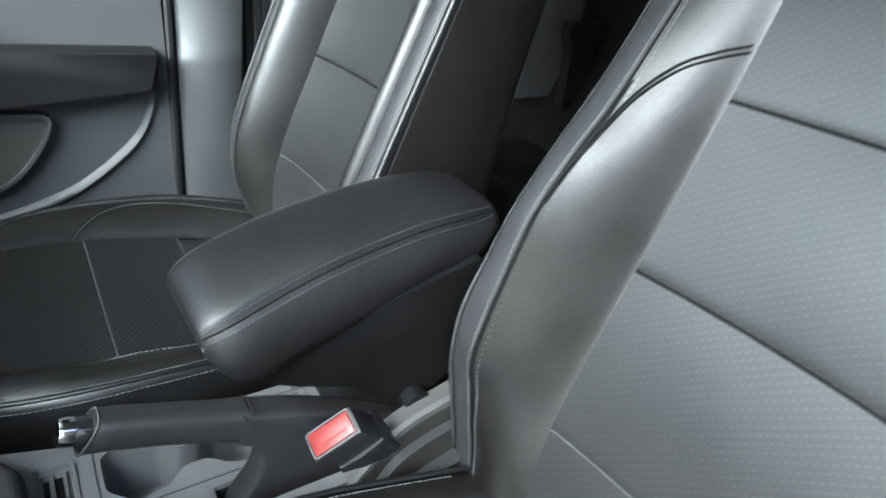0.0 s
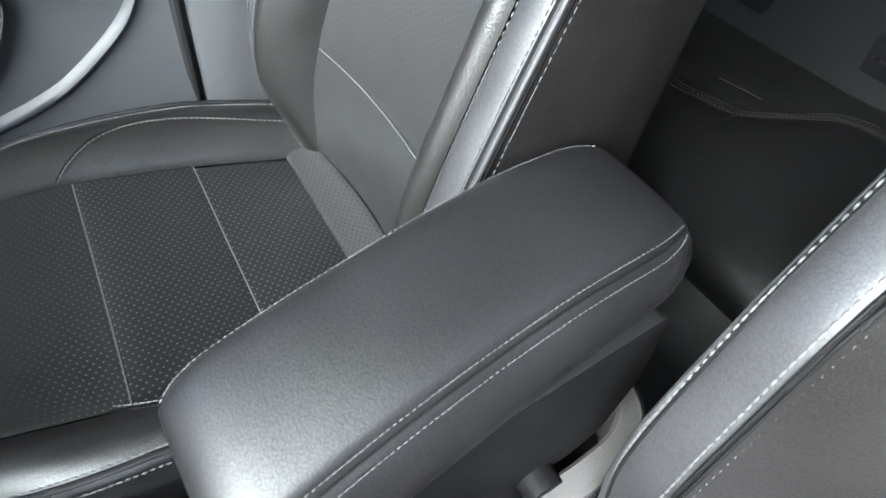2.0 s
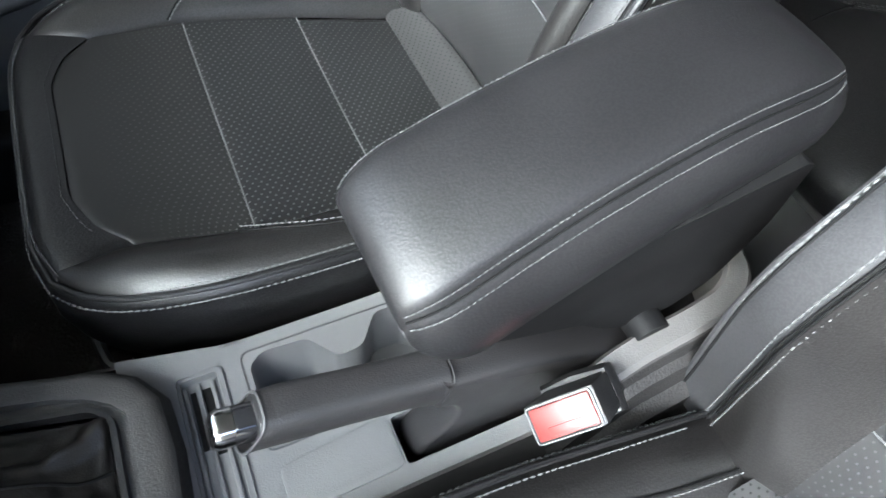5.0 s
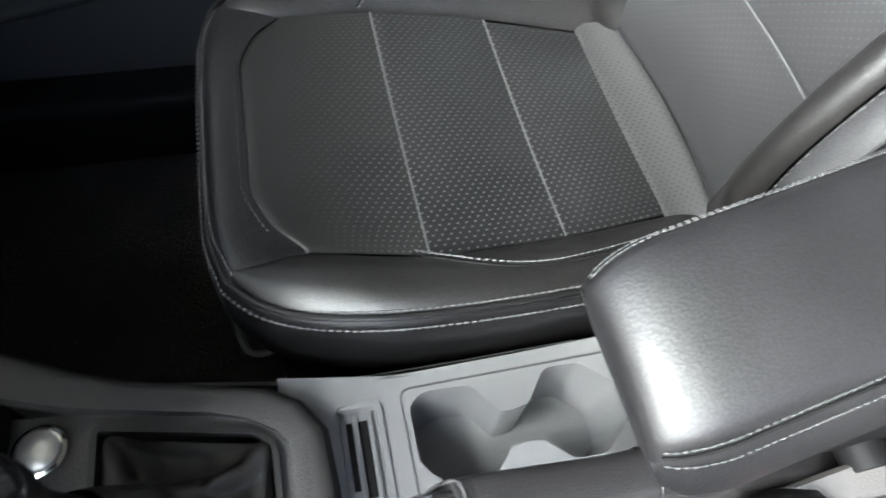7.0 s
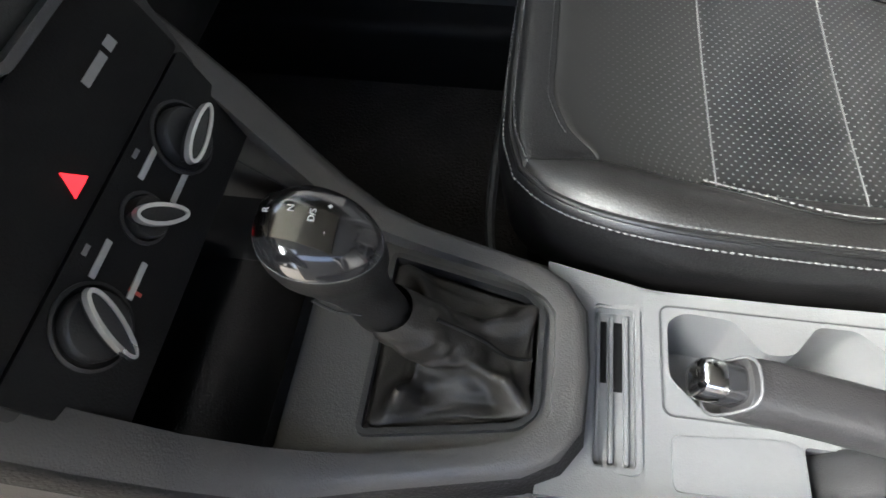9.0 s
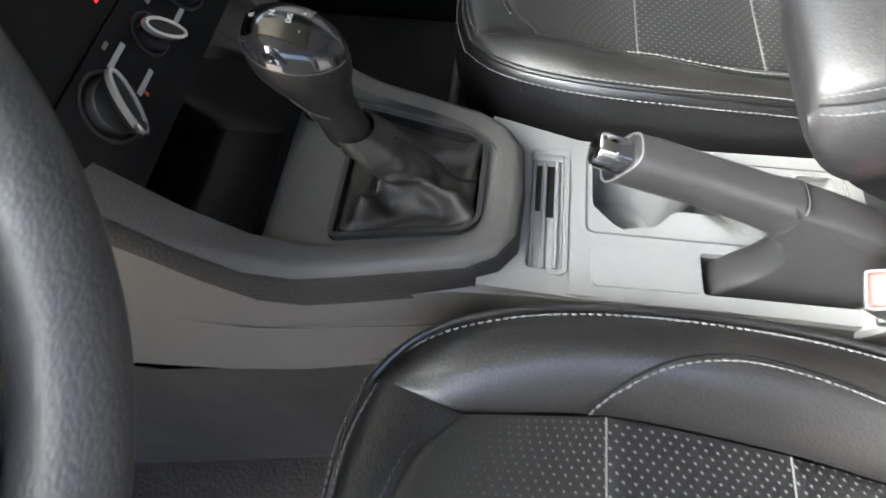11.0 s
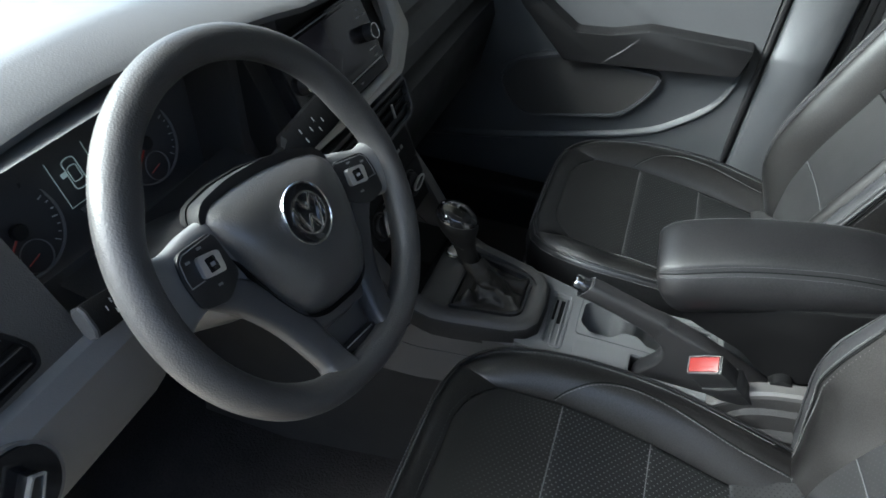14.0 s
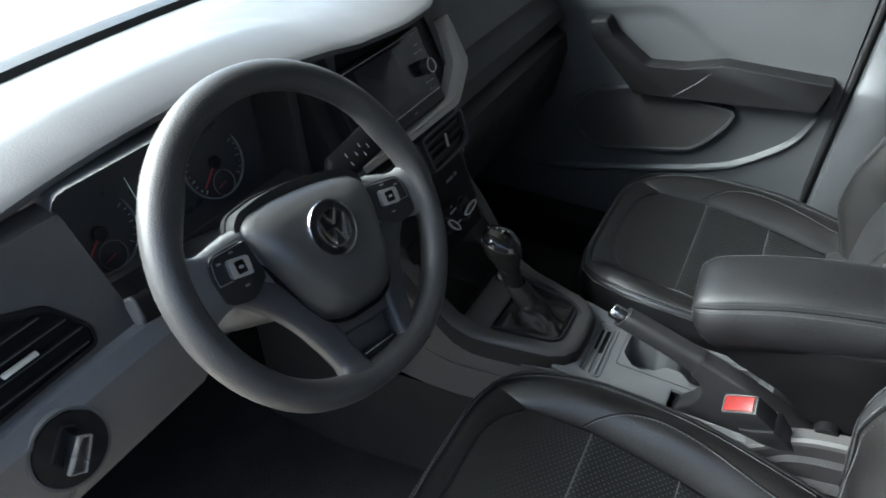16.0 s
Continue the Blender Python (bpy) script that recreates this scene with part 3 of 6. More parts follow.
        def strip(s, t):
            z = 0.30 + 0.65 * t
            (xa, va), (xc, vc) = lineA(z), lineB(z)
            a = math.pi / 2 * s
            crest = 0.004 * math.sin(math.pi * s) if puffed == 1.0 else 0.0
            return B(xa + (xc - xa) * (1 - math.cos(a)) - crest, side * (va + (vc - va) * (s if puffed == 1.0 else math.sin(a))), z)

        def flank(s, t):
            z = 0.30 + 0.65 * t
            xc, vc = lineB(z)
            return B(xc + (rear_x(z) - xc) * s, side * (vc + 0.006 * math.sin(math.pi * s) - 0.016 * s), z)
        b = part("back_bolster", panel(bol, 0.002, 0.003, 12, 40, edges="", flip=side > 0), LEATHER_SOFT, root, "smooth black leather backrest bolster")
        part("back_edge", panel(strip, 0.001, 0.0025, 8, 40, 0.008, "sS", flip=side > 0), EDGE_LEATHER, b, "grained black leather edge strip")
        part("back_flank", panel(flank, 0.004, 0.003, 12, 40, 0.014, "sS", flip=side > 0), LEATHER_SOFT, b, "grained black leather backrest side")
        lb = [strip(1, t / 60) for t in range(61)]
        part("piping", tube([p + Vector((-0.0008, side * 0.0006, 0)) for p in lb], 0.0027, 8), EDGE_LEATHER, b, "black leather piping")
        part("seam", tube([strip(0.91, t / 60) + Vector((-0.0004, side * 0.0002, 0)) for t in range(61)], 0.0017, 6), SEAM, b)
        part("seam", tube([flank(0.030, t / 60) + Vector((0, side * 0.0004, 0)) for t in range(61)], 0.0017, 6), SEAM, b)
        for fn, q in ((strip, 0.09), (strip, 0.80), (flank, 0.075)) if puffed == 1.0 else ((bol, 0.93), (strip, 0.10), (strip, 0.80), (flank, 0.075)):
            rowp = []
            for t in range(1, 60):
                p = fn(q, t / 60)
                rowp.append(p + Vector((-0.0012, side * 0.0012, 0)))
            if puffed == 1.0:
                part("stitching", stitches(rowp, 0.0062, 0.00065, 0.0044), THREAD, b, "pale grey thread")
            else:
                part("stitching", stitches(rowp, 0.0062, 0.00095, 0.0046), PIPE, b, "pale grey thread")
        if puffed == 1.0:
            continue
        for q in (0.04, 0.73):
            part("seam", tube([strip(q, t / 60) + Vector((-0.0006, side * 0.0004, 0)) for t in range(1, 60)], 0.0012, 6), SEAM, b)
        cross = [bol(q.x, q.y) + Vector((-0.0016, 0, 0.0006)) for q in spline([(0.985, 0.50, 0), (0.95, 0.57, 0), (0.86, 0.625, 0), (0.62, 0.665, 0), (0.35, 0.685, 0), (0.03, 0.70, 0)], 10)]
        part("seam", tube([strip(0.0, t / 60) + Vector((-0.0006, 0, 0)) for t in range(4, 40)], 0.0011, 6), SEAM, b)
        part("seam", tube(cross, 0.0013, 6), SEAM, b)
        part("seam", tube([p + Vector((-0.0002, 0, 0.0050)) for p in cross], 0.0012, 6), SEAM, b)

    def rear_panel(s, t):
        z = 0.25 + 0.70 * t
        return B(rear_x(z) + 0.018 * math.sin(math.pi * s), (2 * s - 1) * 0.222, z)
    part("back_cover", panel(rear_panel, 0.004, 0.003, 14, 20), LEATHER, root, "black leather rear of the backrest")
    ring = []
    for z, grow in ((0.28, 0.0), (0.60, 0.0), (0.952, 0.0)):
        ring.append([B(back_x(z) + 0.018, -0.19, z), B(back_x(z) + 0.018, 0.19, z), B(rear_x(z) - 0.006, 0.20, z), B(rear_x(z) - 0.006, -0.20, z)])
    part("back_core", loft(ring), BLACK, root, "black backrest foam core")
    loop = [B(lineB(0.95)[0], 0.238, 0.95), B(lineA(0.95)[0], 0.196, 0.95), B(back_x(0.95), 0.146, 0.951), B(back_x(0.95), -0.146, 0.951), B(lineA(0.95)[0], -0.196, 0.95), B(lineB(0.95)[0], -0.238, 0.95), B(rear_x(0.95), -0.222, 0.95), B(rear_x(0.95), 0.222, 0.95)]
    part("back_top", loft([loop, [Vector((p.x * 0.9 + 0.08, by + (p.y - by) * 0.85, 0.985)) for p in loop]]), LEATHER, root, "black leather top of the backrest")
    return root


make_seat("black leather passenger seat with perforated panels and pale stitching", 0.0, 0.322,
          lambda z: along(z, [(0.30, 0.552), (0.40, 0.556), (0.46, 0.568), (0.60, 0.622), (0.70, 0.663), (0.95, 0.765)]),
          lambda z: along(z, [(0.25, 0.69), (0.40, 0.705), (0.57, 0.728), (0.75, 0.765), (0.95, 0.83)]), 0.303, 0.90, EDGE_P, EDGE_P, (0.462, 0.610, 0.735), 1.0)
make_seat("black leather driver's seat with perforated panels and pale stitching", -0.033, -0.326,
          lambda z: along(z, [(0.30, 0.570), (0.36, 0.575), (0.42, 0.592), (0.576, 0.653), (0.719, 0.709), (0.794, 0.736), (0.95, 0.795)]),
          lambda z: along(z, [(0.25, 0.73), (0.40, 0.745), (0.57, 0.768), (0.75, 0.805), (0.95, 0.87)]), -0.326, 1.0, EDGE_A, EDGE_B, (0.425, 0.577, 0.718), 1.45)


# ---- armrest ----
ARM = pose(0.331, 0.007, 0.4985, 0, -13.7, 1.9)
arm = thing("armrest", ARM, "raised black leather centre armrest with double stitched edges", "armrest")


def arm_section(x):
    """Half ring of the lid at x along its length: rounded top, sewn edge, plump side."""
    n = min(max(x / 0.040, 0), 1)
    m = min(max((0.310 - x) / 0.042, 0), 1)
    e = math.sqrt(max(1 - (1 - n) ** 2, 0)) * math.sqrt(max(1 - (1 - m) ** 2, 0))
    hw = 0.049 + 0.0115 * e
    hw *= (0.80 + 0.20 * e) * (1.0 - 0.07 * x / 0.32)
    top = 0.004 + 0.018 * e
    low = -0.006 - 0.040 * e
    return hw, top, low


def arm_ring(x):
    hw, top, low = arm_section(x)
    e = (top - 0.004) / 0.018
    tw = hw - 0.004 - 0.011 * e
    pts = []
    for k in range(13):
        a = math.pi * k / 12
        pts.append(Vector((x, -math.cos(a) * tw, top * (0.30 + 0.70 * math.sin(a) ** 0.55))))
    side = [(tw + 0.0022, top * 0.30 - 0.0016), (tw + 0.0060 * e + 0.001, top * 0.2 - 0.0055), (hw, -0.014 if low < -0.02 else low * 0.5), (hw - 0.001, low * 0.7), (hw - 0.006, low + 0.003), (hw - 0.016, low)]
    pts += [Vector((x, y, z)) for y, z in side]
    pts += [Vector((x, -y, z)) for y, z in reversed(side)]
    return pts


NEAR_Z, FAR_Z = [(0, 0.010), (0.1, 0.015), (0.2, 0.007), (0.3, -0.013)], [(0, 0.022), (0.1, 0.030), (0.2, 0.018), (0.3, -0.009)]
NEAR_Y, FAR_Y = [(0, -0.015), (0.1, -0.007), (0.2, 0.0), (0.3, 0.004)], [(0, -0.010), (0.1, -0.007), (0.2, 0.005), (0.3, 0.015)]


def crown(p):
    f = min(max(p.y / 0.094 + 0.5, 0), 1)
    up = min(max((p.z + 0.046) / 0.050, 0), 1)
    dz = along(p.x, NEAR_Z) * (1 - f) + along(p.x, FAR_Z) * f
    dy = along(p.x, NEAR_Y) * (1 - f) + along(p.x, FAR_Y) * f
    return Vector((p.x, p.y + dy, p.z + dz * up))


xs = [0, 0.0015, 0.004, 0.008, 0.013, 0.019, 0.026, 0.034] + [0.034 + 0.242 * k / 16 for k in range(1, 17)] + [0.284, 0.291, 0.297, 0.302, 0.306, 0.3085, 0.310]
lid = part("lid", loft([[crown(p) for p in arm_ring(x)] for x in xs]), ARM_LEATHER, arm, "soft black leather lid", local=True, sharp=60)
for side in (-1, 1):
    rows = [[], [], []]
    for k in range(60):
        x = 0.004 + 0.302 * k / 59
        hw, top, low = arm_section(x)
        e = (top - 0.004) / 0.018
        tw = hw - 0.004 - 0.011 * e
        a = 0.20
        rows[0].append(crown(Vector((x, side * (tw + 0.0012), top * 0.30 - 0.0002))))
        rows[1].append(crown(Vector((x, side * (math.cos(a) * tw + 0.0007), top * (0.30 + 0.70 * math.sin(a) ** 0.55) + 0.0003))))
        rows[2].append(crown(Vector((x, side * (tw + 0.0036 * e + 0.0020), top * 0.26 - 0.0028))))
    part("seam", tube(rows[0], 0.0008, 6), SEAM, lid, local=True)
    part("stitching", stitches(rows[1], 0.0038, 0.0006, 0.0028), THREAD, lid, "grey thread", local=True)
    part("stitching", stitches(rows[2], 0.0038, 0.0006, 0.0028), THREAD, lid, "grey thread", local=True)
bin_side = rounded([(0.372, 0.470), (0.378, 0.452), (0.404, 0.438), (0.470, 0.412), (0.500, 0.385), (0.515, 0.377), (0.560, 0.377), (0.590, 0.40), (0.608, 0.46), (0.606, 0.530), (0.40, 0.480)], 0.012)
part("bin", prism(bin_side, "y", -0.046, 0.054, 0.004), SHADED_BLACK, arm, "black plastic storage bin under the lid")
part("hinge", merge(prism([(0.535 + 0.016 * math.cos(a), 0.375 + 0.016 * math.sin(a)) for a in (2 * math.pi * k / 20 for k in range(20))], "y", -0.062, 0.066, 0.002)), SHADED_BLACK, arm, "black hinge barrel")


# ---- centre console ----
con = thing("center_console", (0.25, 0.0, 0.02), "grey plastic centre console with cup holders and gear surround", "console")
CUP = [(0.250, 0.012), (0.250, 0.055), (0.262, 0.064), (0.298, 0.062), (0.317, 0.037), (0.338, 0.039), (0.357, 0.064), (0.385, 0.064), (0.410, 0.042), (0.410, 0.014), (0.385, -0.007), (0.360, -0.006), (0.341, 0.012), (0.318, 0.012), (0.302, -0.005), (0.272, -0.011)]
CUP = rounded(CUP, 0.006, 3)
VENT = rect(0.196, 0.228, -0.058, 0.062, 0.006)
SLOT = rect(0.335, 0.60, -0.064, -0.026, 0.004)
TRAY = rounded([(0.420, 0.062), (0.454, 0.063), (0.458, -0.012), (0.420, -0.012)], 0.005)


def con_top(x, y):
    return 0.325 + 0.010 * max(0, (0.22 - x) / 0.04) + (0.0 if x < 0.5 else (x - 0.5) * 0.02)


outline = [(0.160, -0.082), (0.24, -0.078), (0.34, -0.077), (0.48, -0.078), (0.60, -0.080), (0.60, 0.084), (0.48, 0.083), (0.34, 0.080), (0.24, 0.080), (0.160, 0.088)]
top = part("console_top", plate(outline, [CUP, VENT, SLOT, TRAY], con_top, 0.008), GREY, con, "light grey plastic console top")
part("cup_holder", pocket(CUP, 0.318, 0.258, 0.93), GREY, con, "moulded double cup holder, grey")
part("tray", pocket(TRAY, 0.318, 0.306, 0.95), GREY, con, "shallow grey tray")
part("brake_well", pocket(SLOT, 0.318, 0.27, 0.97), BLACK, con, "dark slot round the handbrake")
slot_frame = part("card_slot", pocket(VENT, 0.3245, 0.3195, 0.985), GREY, con, "slotted card holder in grey plastic")
# black plates on the floor stand in for the shade of open slits
for x, y0, w in ((0.2050, 0.004, 0.0022), (0.2150, -0.002, 0.0034)):
    part("slit", box((x - w, y0, 0.3190), (x + w, 0.052, 0.3202), 0.0004), SHADED_BLACK, slot_frame, "thin black plate drawn as a shaded slit")
for x in (0.2005, 0.2100, 0.2205):
    part("rib", box((x - 0.0016, -0.053, 0.318), (x + 0.0016, 0.056, 0.3232), 0.0012), GREY, slot_frame)
part("slot_rim", frame_bar(VENT, "z", 0.3245, 0.3275, 0.005), GREY, slot_frame)
part("blank_cover", prism(rounded([(0.249, -0.066), (0.333, -0.064), (0.333, -0.027), (0.322, -0.024), (0.249, -0.030)], 0.006), "z", 0.3245, 0.3268, 0.0008), GREY, con, "flush grey blanking cover")
part("tray_rim", frame_bar(TRAY, "z", 0.3235, 0.3262, 0.003), GREY, con)


def side_wall(y_top, y_low, x0, x1, z_top, z_low, mat_, name, label):
    n = 14
    rings = []
    for k in range(n + 1):
        x = x0 + (x1 - x0) * k / n
        zt, zl = z_top(x), z_low(x)
        s = 1 if y_top(x) > 0 else -1
        rings.append([Vector((x, y_top(x) - s * 0.004, zt)), Vector((x, y_top(x), zt - 0.003)), Vector((x, y_top(x) * 0.6 + y_low(x) * 0.4, zt * 0.5 + zl * 0.5)), Vector((x, y_low(x), zl)), Vector((x, y_low(x) - s * 0.02, zl))])
    return part(name, loft(rings, False, False), mat_, con, label)


for s in (-1, 1):
    yt = (lambda x: -along(x, [(-0.22, 0.150), (-0.02, 0.122), (0.16, 0.084), (0.24, 0.079), (0.60, 0.081)])) if s < 0 else (lambda x: along(x, [(-0.22, 0.150), (-0.02, 0.122), (0.16, 0.090), (0.24, 0.081), (0.60, 0.085)]))
    yl = (lambda x: -along(x, [(-0.22, 0.165), (0.0, 0.135), (0.2, 0.100), (0.6, 0.095)])) if s < 0 else (lambda x: along(x, [(-0.22, 0.165), (0.0, 0.135), (0.2, 0.100), (0.6, 0.095)]))
    # sides coloured darker than the top, to stand for the light they lack
    side_wall(yt, yl, -0.22, 0.62, lambda x: along(x, [(-0.22, 0.49), (-0.10, 0.475), (-0.06, 0.430), (0.0, 0.352), (0.05, 0.334), (0.16, 0.334), (0.23, 0.325), (0.62, 0.325)]), lambda x: along(x, [(-0.22, 0.30), (0.02, 0.245), (0.2, 0.240), (0.62, 0.22)]), SHADED_GREY, "side_panel", "warm grey plastic console side, darkened for shade")
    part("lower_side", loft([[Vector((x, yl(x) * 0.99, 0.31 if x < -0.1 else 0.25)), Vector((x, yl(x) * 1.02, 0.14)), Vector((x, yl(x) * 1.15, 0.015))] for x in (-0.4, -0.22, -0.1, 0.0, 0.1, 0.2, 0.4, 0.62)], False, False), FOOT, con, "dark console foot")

for s_ in (-1, 1):
    part("side_crease", tube(spline([(x, s_ * y, z) for x, y, z in ((-0.16, 0.148, 0.405), (-0.02, 0.128, 0.318), (0.08, 0.112, 0.306), (0.20, 0.094, 0.300), (0.40, 0.092, 0.297))], 8), 0.0009, 6), GREY_DARK, con, "fine crease of the console side")

# raised rim at the rear, round a dark well
def rim_z(x):
    return along(x, [(0.44, 0.316), (0.475, 0.350), (0.50, 0.372), (0.56, 0.388), (0.64, 0.398)])


path = [(0.445, -0.0745), (0.475, -0.072), (0.52, -0.068), (0.57, -0.066), (0.605, -0.060), (0.628, -0.040), (0.634, 0.0), (0.628, 0.044), (0.605, 0.066), (0.57, 0.072), (0.52, 0.074), (0.475, 0.078), (0.445, 0.080)]
path = [(p.x, p.y) for p in spline([(x, y, 0) for x, y in path], 4)]
rings = []
for i, (x, y) in enumerate(path):
    a, b = path[max(i - 1, 0)], path[min(i + 1, len(path) - 1)]
    d = Vector((b[0] - a[0], b[1] - a[1])).normalized()
    n = Vector((d.y, -d.x))
    z = rim_z(x)
    rings.append([Vector((x + n.x * o, y + n.y * o, zz)) for o, zz in ((-0.013, 0.318), (-0.013, z - 0.004), (-0.010, z), (0.006, z - 0.001), (0.010, z - 0.005), (0.0105, z - 0.012), (0.013, z - 0.030), (0.020, z - 0.036), (0.024, z - 0.062), (0.036, z - 0.070), (0.040, 0.20))])
# the seat's shade on the rim is put into its darker grey
rear_rim = part("rear_rim", loft([r[:6] for r in rings], False, False), SHADED_GREY, con, "raised rim at the rear of the console, grey darkened for shade", sharp=30)
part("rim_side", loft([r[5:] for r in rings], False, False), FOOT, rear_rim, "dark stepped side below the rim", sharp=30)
part("rear_well", box((0.47, -0.058, 0.333), (0.628, 0.062, 0.337), 0.001), BLACK, con, "dark well under the armrest")
part("spring_clip", tube(spline([(0.535, -0.035, 0.345), (0.545, -0.040, 0.356), (0.555, -0.030, 0.352), (0.565, -0.036, 0.360), (0.575, -0.026, 0.352)], 6), 0.0016, 6), DIM, con, "bent wire clip")
part("panel_groove", tube([(x, y, 0.3252) for x, y in rounded([(0.245, -0.016), (0.245, 0.068), (0.462, 0.068), (0.466, -0.016)], 0.008)], 0.0009, 5, True), GREY_DARK, con)

# dark gear surround: a band round the lever plate that climbs to the dashboard
def band_z(x):
    return along(x, [(-0.16, 0.575), (-0.10, 0.520), (-0.06, 0.470), (-0.03, 0.428), (0.0, 0.392), (0.03, 0.372), (0.06, 0.365), (0.19, 0.358)])


out_pts = [(-0.16, 0.135), (-0.10, 0.130), (-0.06, 0.126), (-0.03, 0.121), (0.0, 0.115), (0.03, 0.106), (0.06, 0.097), (0.12, 0.083), (0.150, 0.076), (0.172, 0.063), (0.186, 0.042), (0.189, 0.0)]
in_pts = [(-0.16, 0.108), (-0.10, 0.104), (-0.06, 0.100), (-0.03, 0.095), (0.0, 0.088), (0.03, 0.082), (0.06, 0.077), (0.12, 0.064), (0.142, 0.056), (0.158, 0.046), (0.166, 0.036), (0.167, 0.0)]
rings, flanks = [], []
for sgn, order in ((1, range(12)), (-1, range(10, -1, -1))):
    for i in order:
        (xo, yo), (xi, yi) = out_pts[i], in_pts[i]
        zo = band_z(xo)
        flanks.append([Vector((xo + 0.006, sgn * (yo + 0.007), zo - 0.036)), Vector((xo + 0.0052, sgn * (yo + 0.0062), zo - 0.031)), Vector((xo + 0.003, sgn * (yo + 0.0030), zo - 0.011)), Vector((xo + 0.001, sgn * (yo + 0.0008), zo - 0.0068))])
        rings.append([Vector((xo + 0.001, sgn * (yo + 0.0008), zo - 0.0068)), Vector((xo - 0.001, sgn * yo * 0.985, zo - 0.0022)),
                      Vector((xo * 0.6 + xi * 0.4, sgn * (yo * 0.6 + yi * 0.4), zo + 0.002)), Vector((xi, sgn * yi, band_z(xi))), Vector((xi - 0.001, sgn * (yi - 0.001), band_z(xi) - 0.012))])
surround = part("gear_surround", loft(rings, False, False), SURROUND, con, "dark grey grained surround of the gear lever", sharp=70)
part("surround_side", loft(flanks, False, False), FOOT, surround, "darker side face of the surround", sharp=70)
PLATE = [(-0.006, -0.086), (0.06, -0.079), (0.12, -0.066), (0.158, -0.048), (0.168, -0.03), (0.168, 0.03), (0.158, 0.048), (0.12, 0.066), (0.06, 0.079), (-0.006, 0.086)]
BOOT = rounded([(0.046, -0.064), (0.146, -0.047), (0.157, -0.036), (0.157, 0.034), (0.146, 0.047), (0.046, 0.069)], 0.006)
part("lever_plate", plate(PLATE, [BOOT], lambda x, y: 0.355, 0.01), SURROUND, con, "grey plate under the gear lever")
part("boot_frame", frame_bar(BOOT, "z", 0.354, 0.3605, 0.005), BLACK, con, "thin black frame of the gear boot")
part("storage_bin", pocket(rect(-0.20, -0.006, -0.096, 0.096, 0.006), 0.375, 0.287, 0.97), SHADED_BLACK, con, "open black storage bin")

# gear lever
lev = thing("gear_lever", (0.095, 0.0, 0.34), "black leather gear lever with a chrome-capped knob", "gear lever")
rings = []
base = [Vector((x, y, 0.355)) for x, y in rounded([(0.049, -0.060), (0.152, -0.040), (0.152, 0.038), (0.049, 0.064)], 0.010, 5)]
nb = 96


def resample(loop, n):
    run = [0.0]
    m = len(loop)
    for i in range(m):
        run.append(run[-1] + (loop[(i + 1) % m] - loop[i]).length)
    res = []
    for k in range(n):
        d = run[-1] * k / n
        i = max(j for j in range(m) if run[j] <= d)
        res.append(loop[i].lerp(loop[(i + 1) % m], (d - run[i]) / max(run[i + 1] - run[i], 1e-9)))
    return res


base = resample(base, nb)
c0 = Vector((0.102, 0.0, 0.355))
corners = [math.atan2(y, x - 0.102) for x, y in ((0.049, -0.060), (0.152, -0.040), (0.152, 0.038), (0.049, 0.064))]
for k in range(41):
    u = k / 40
    c = Vector((along(u, [(0, 0.102), (0.25, 0.106), (0.45, 0.096), (0.6, 0.085), (1, 0.058)]), 0.0, along(u, [(0, 0.353), (0.15, 0.357), (0.32, 0.362), (0.45, 0.370), (0.6, 0.381), (1, 0.412)])))
    shrink = along(u, [(0, 1.0), (0.10, 0.95), (0.22, 0.76), (0.36, 0.48), (0.48, 0.36), (0.62, 0.33), (0.80, 0.33), (0.92, 0.29), (1.0, 0.27)])
    ring = []
    for i, p in enumerate(base):
        a = math.atan2(p.y, p.x - 0.102)
        d = p - c0
        r = Vector((0.064 * math.cos(a), 0.064 * math.sin(a), 0))
        q = d.lerp(r, min(u * 1.7, 1)) * shrink
        # sharp ridges run up from the corners, slack leather sags between them
        gap = min(abs(math.atan2(math.sin(a - b), math.cos(a - b))) for b in corners)
        ridge = math.exp(-(gap / 0.16) ** 2)
        slack = math.sin(math.pi * min(u / 0.55, 1)) ** 1.3
        q *= 1 + slack * (0.16 * ridge - 0.13 * math.sin(min(gap, 0.8) * 1.9) ** 2)
        lift = slack * (0.007 * ridge - 0.004 * (1 - ridge))
        # wrinkles of the sleeve under the knob
        w = noise.noise(Vector((math.cos(a) * 1.3, math.sin(a) * 1.3, u * 9.0))) + 0.6 * noise.noise(Vector((math.cos(a) * 2.6 + 5, math.sin(a) * 2.6, u * 15.0)))
        q *= 1 + 0.11 * w * along(u, [(0, 0.0), (0.2, 0.5), (0.5, 1.0), (0.85, 0.9), (1, 0.1)])
        q = c + q + Vector((0, 0, lift + 0.0035 * w * min(u * 5, 1) * (1 - u)))
        # a bunched pleat at the front corner on the driver's side, a tucked one at the rear
        for px, py, h, wd in ((0.070, -0.040, 0.015, 0.009), (0.083, -0.030, -0.010, 0.008), (0.060, -0.046, -0.004, 0.008), (0.138, -0.020, 0.007, 0.008), (0.128, -0.030, -0.004, 0.007)):
            q.z += h * math.exp(-((q.x - px) ** 2 + (q.y - py) ** 2) / wd ** 2) * min(u * 9, 1)
        ring.append(q)
    rings.append(ring)
boot = part("boot", loft(rings, True, False), GAITER, lev, "crumpled black leather boot", sharp=70)
part("seam", tube(spline([(0.152, -0.002, 0.360), (0.135, -0.004, 0.366), (0.118, -0.002, 0.384), (0.090, 0.0, 0.402)], 8), 0.0014, 6), SEAM, boot)


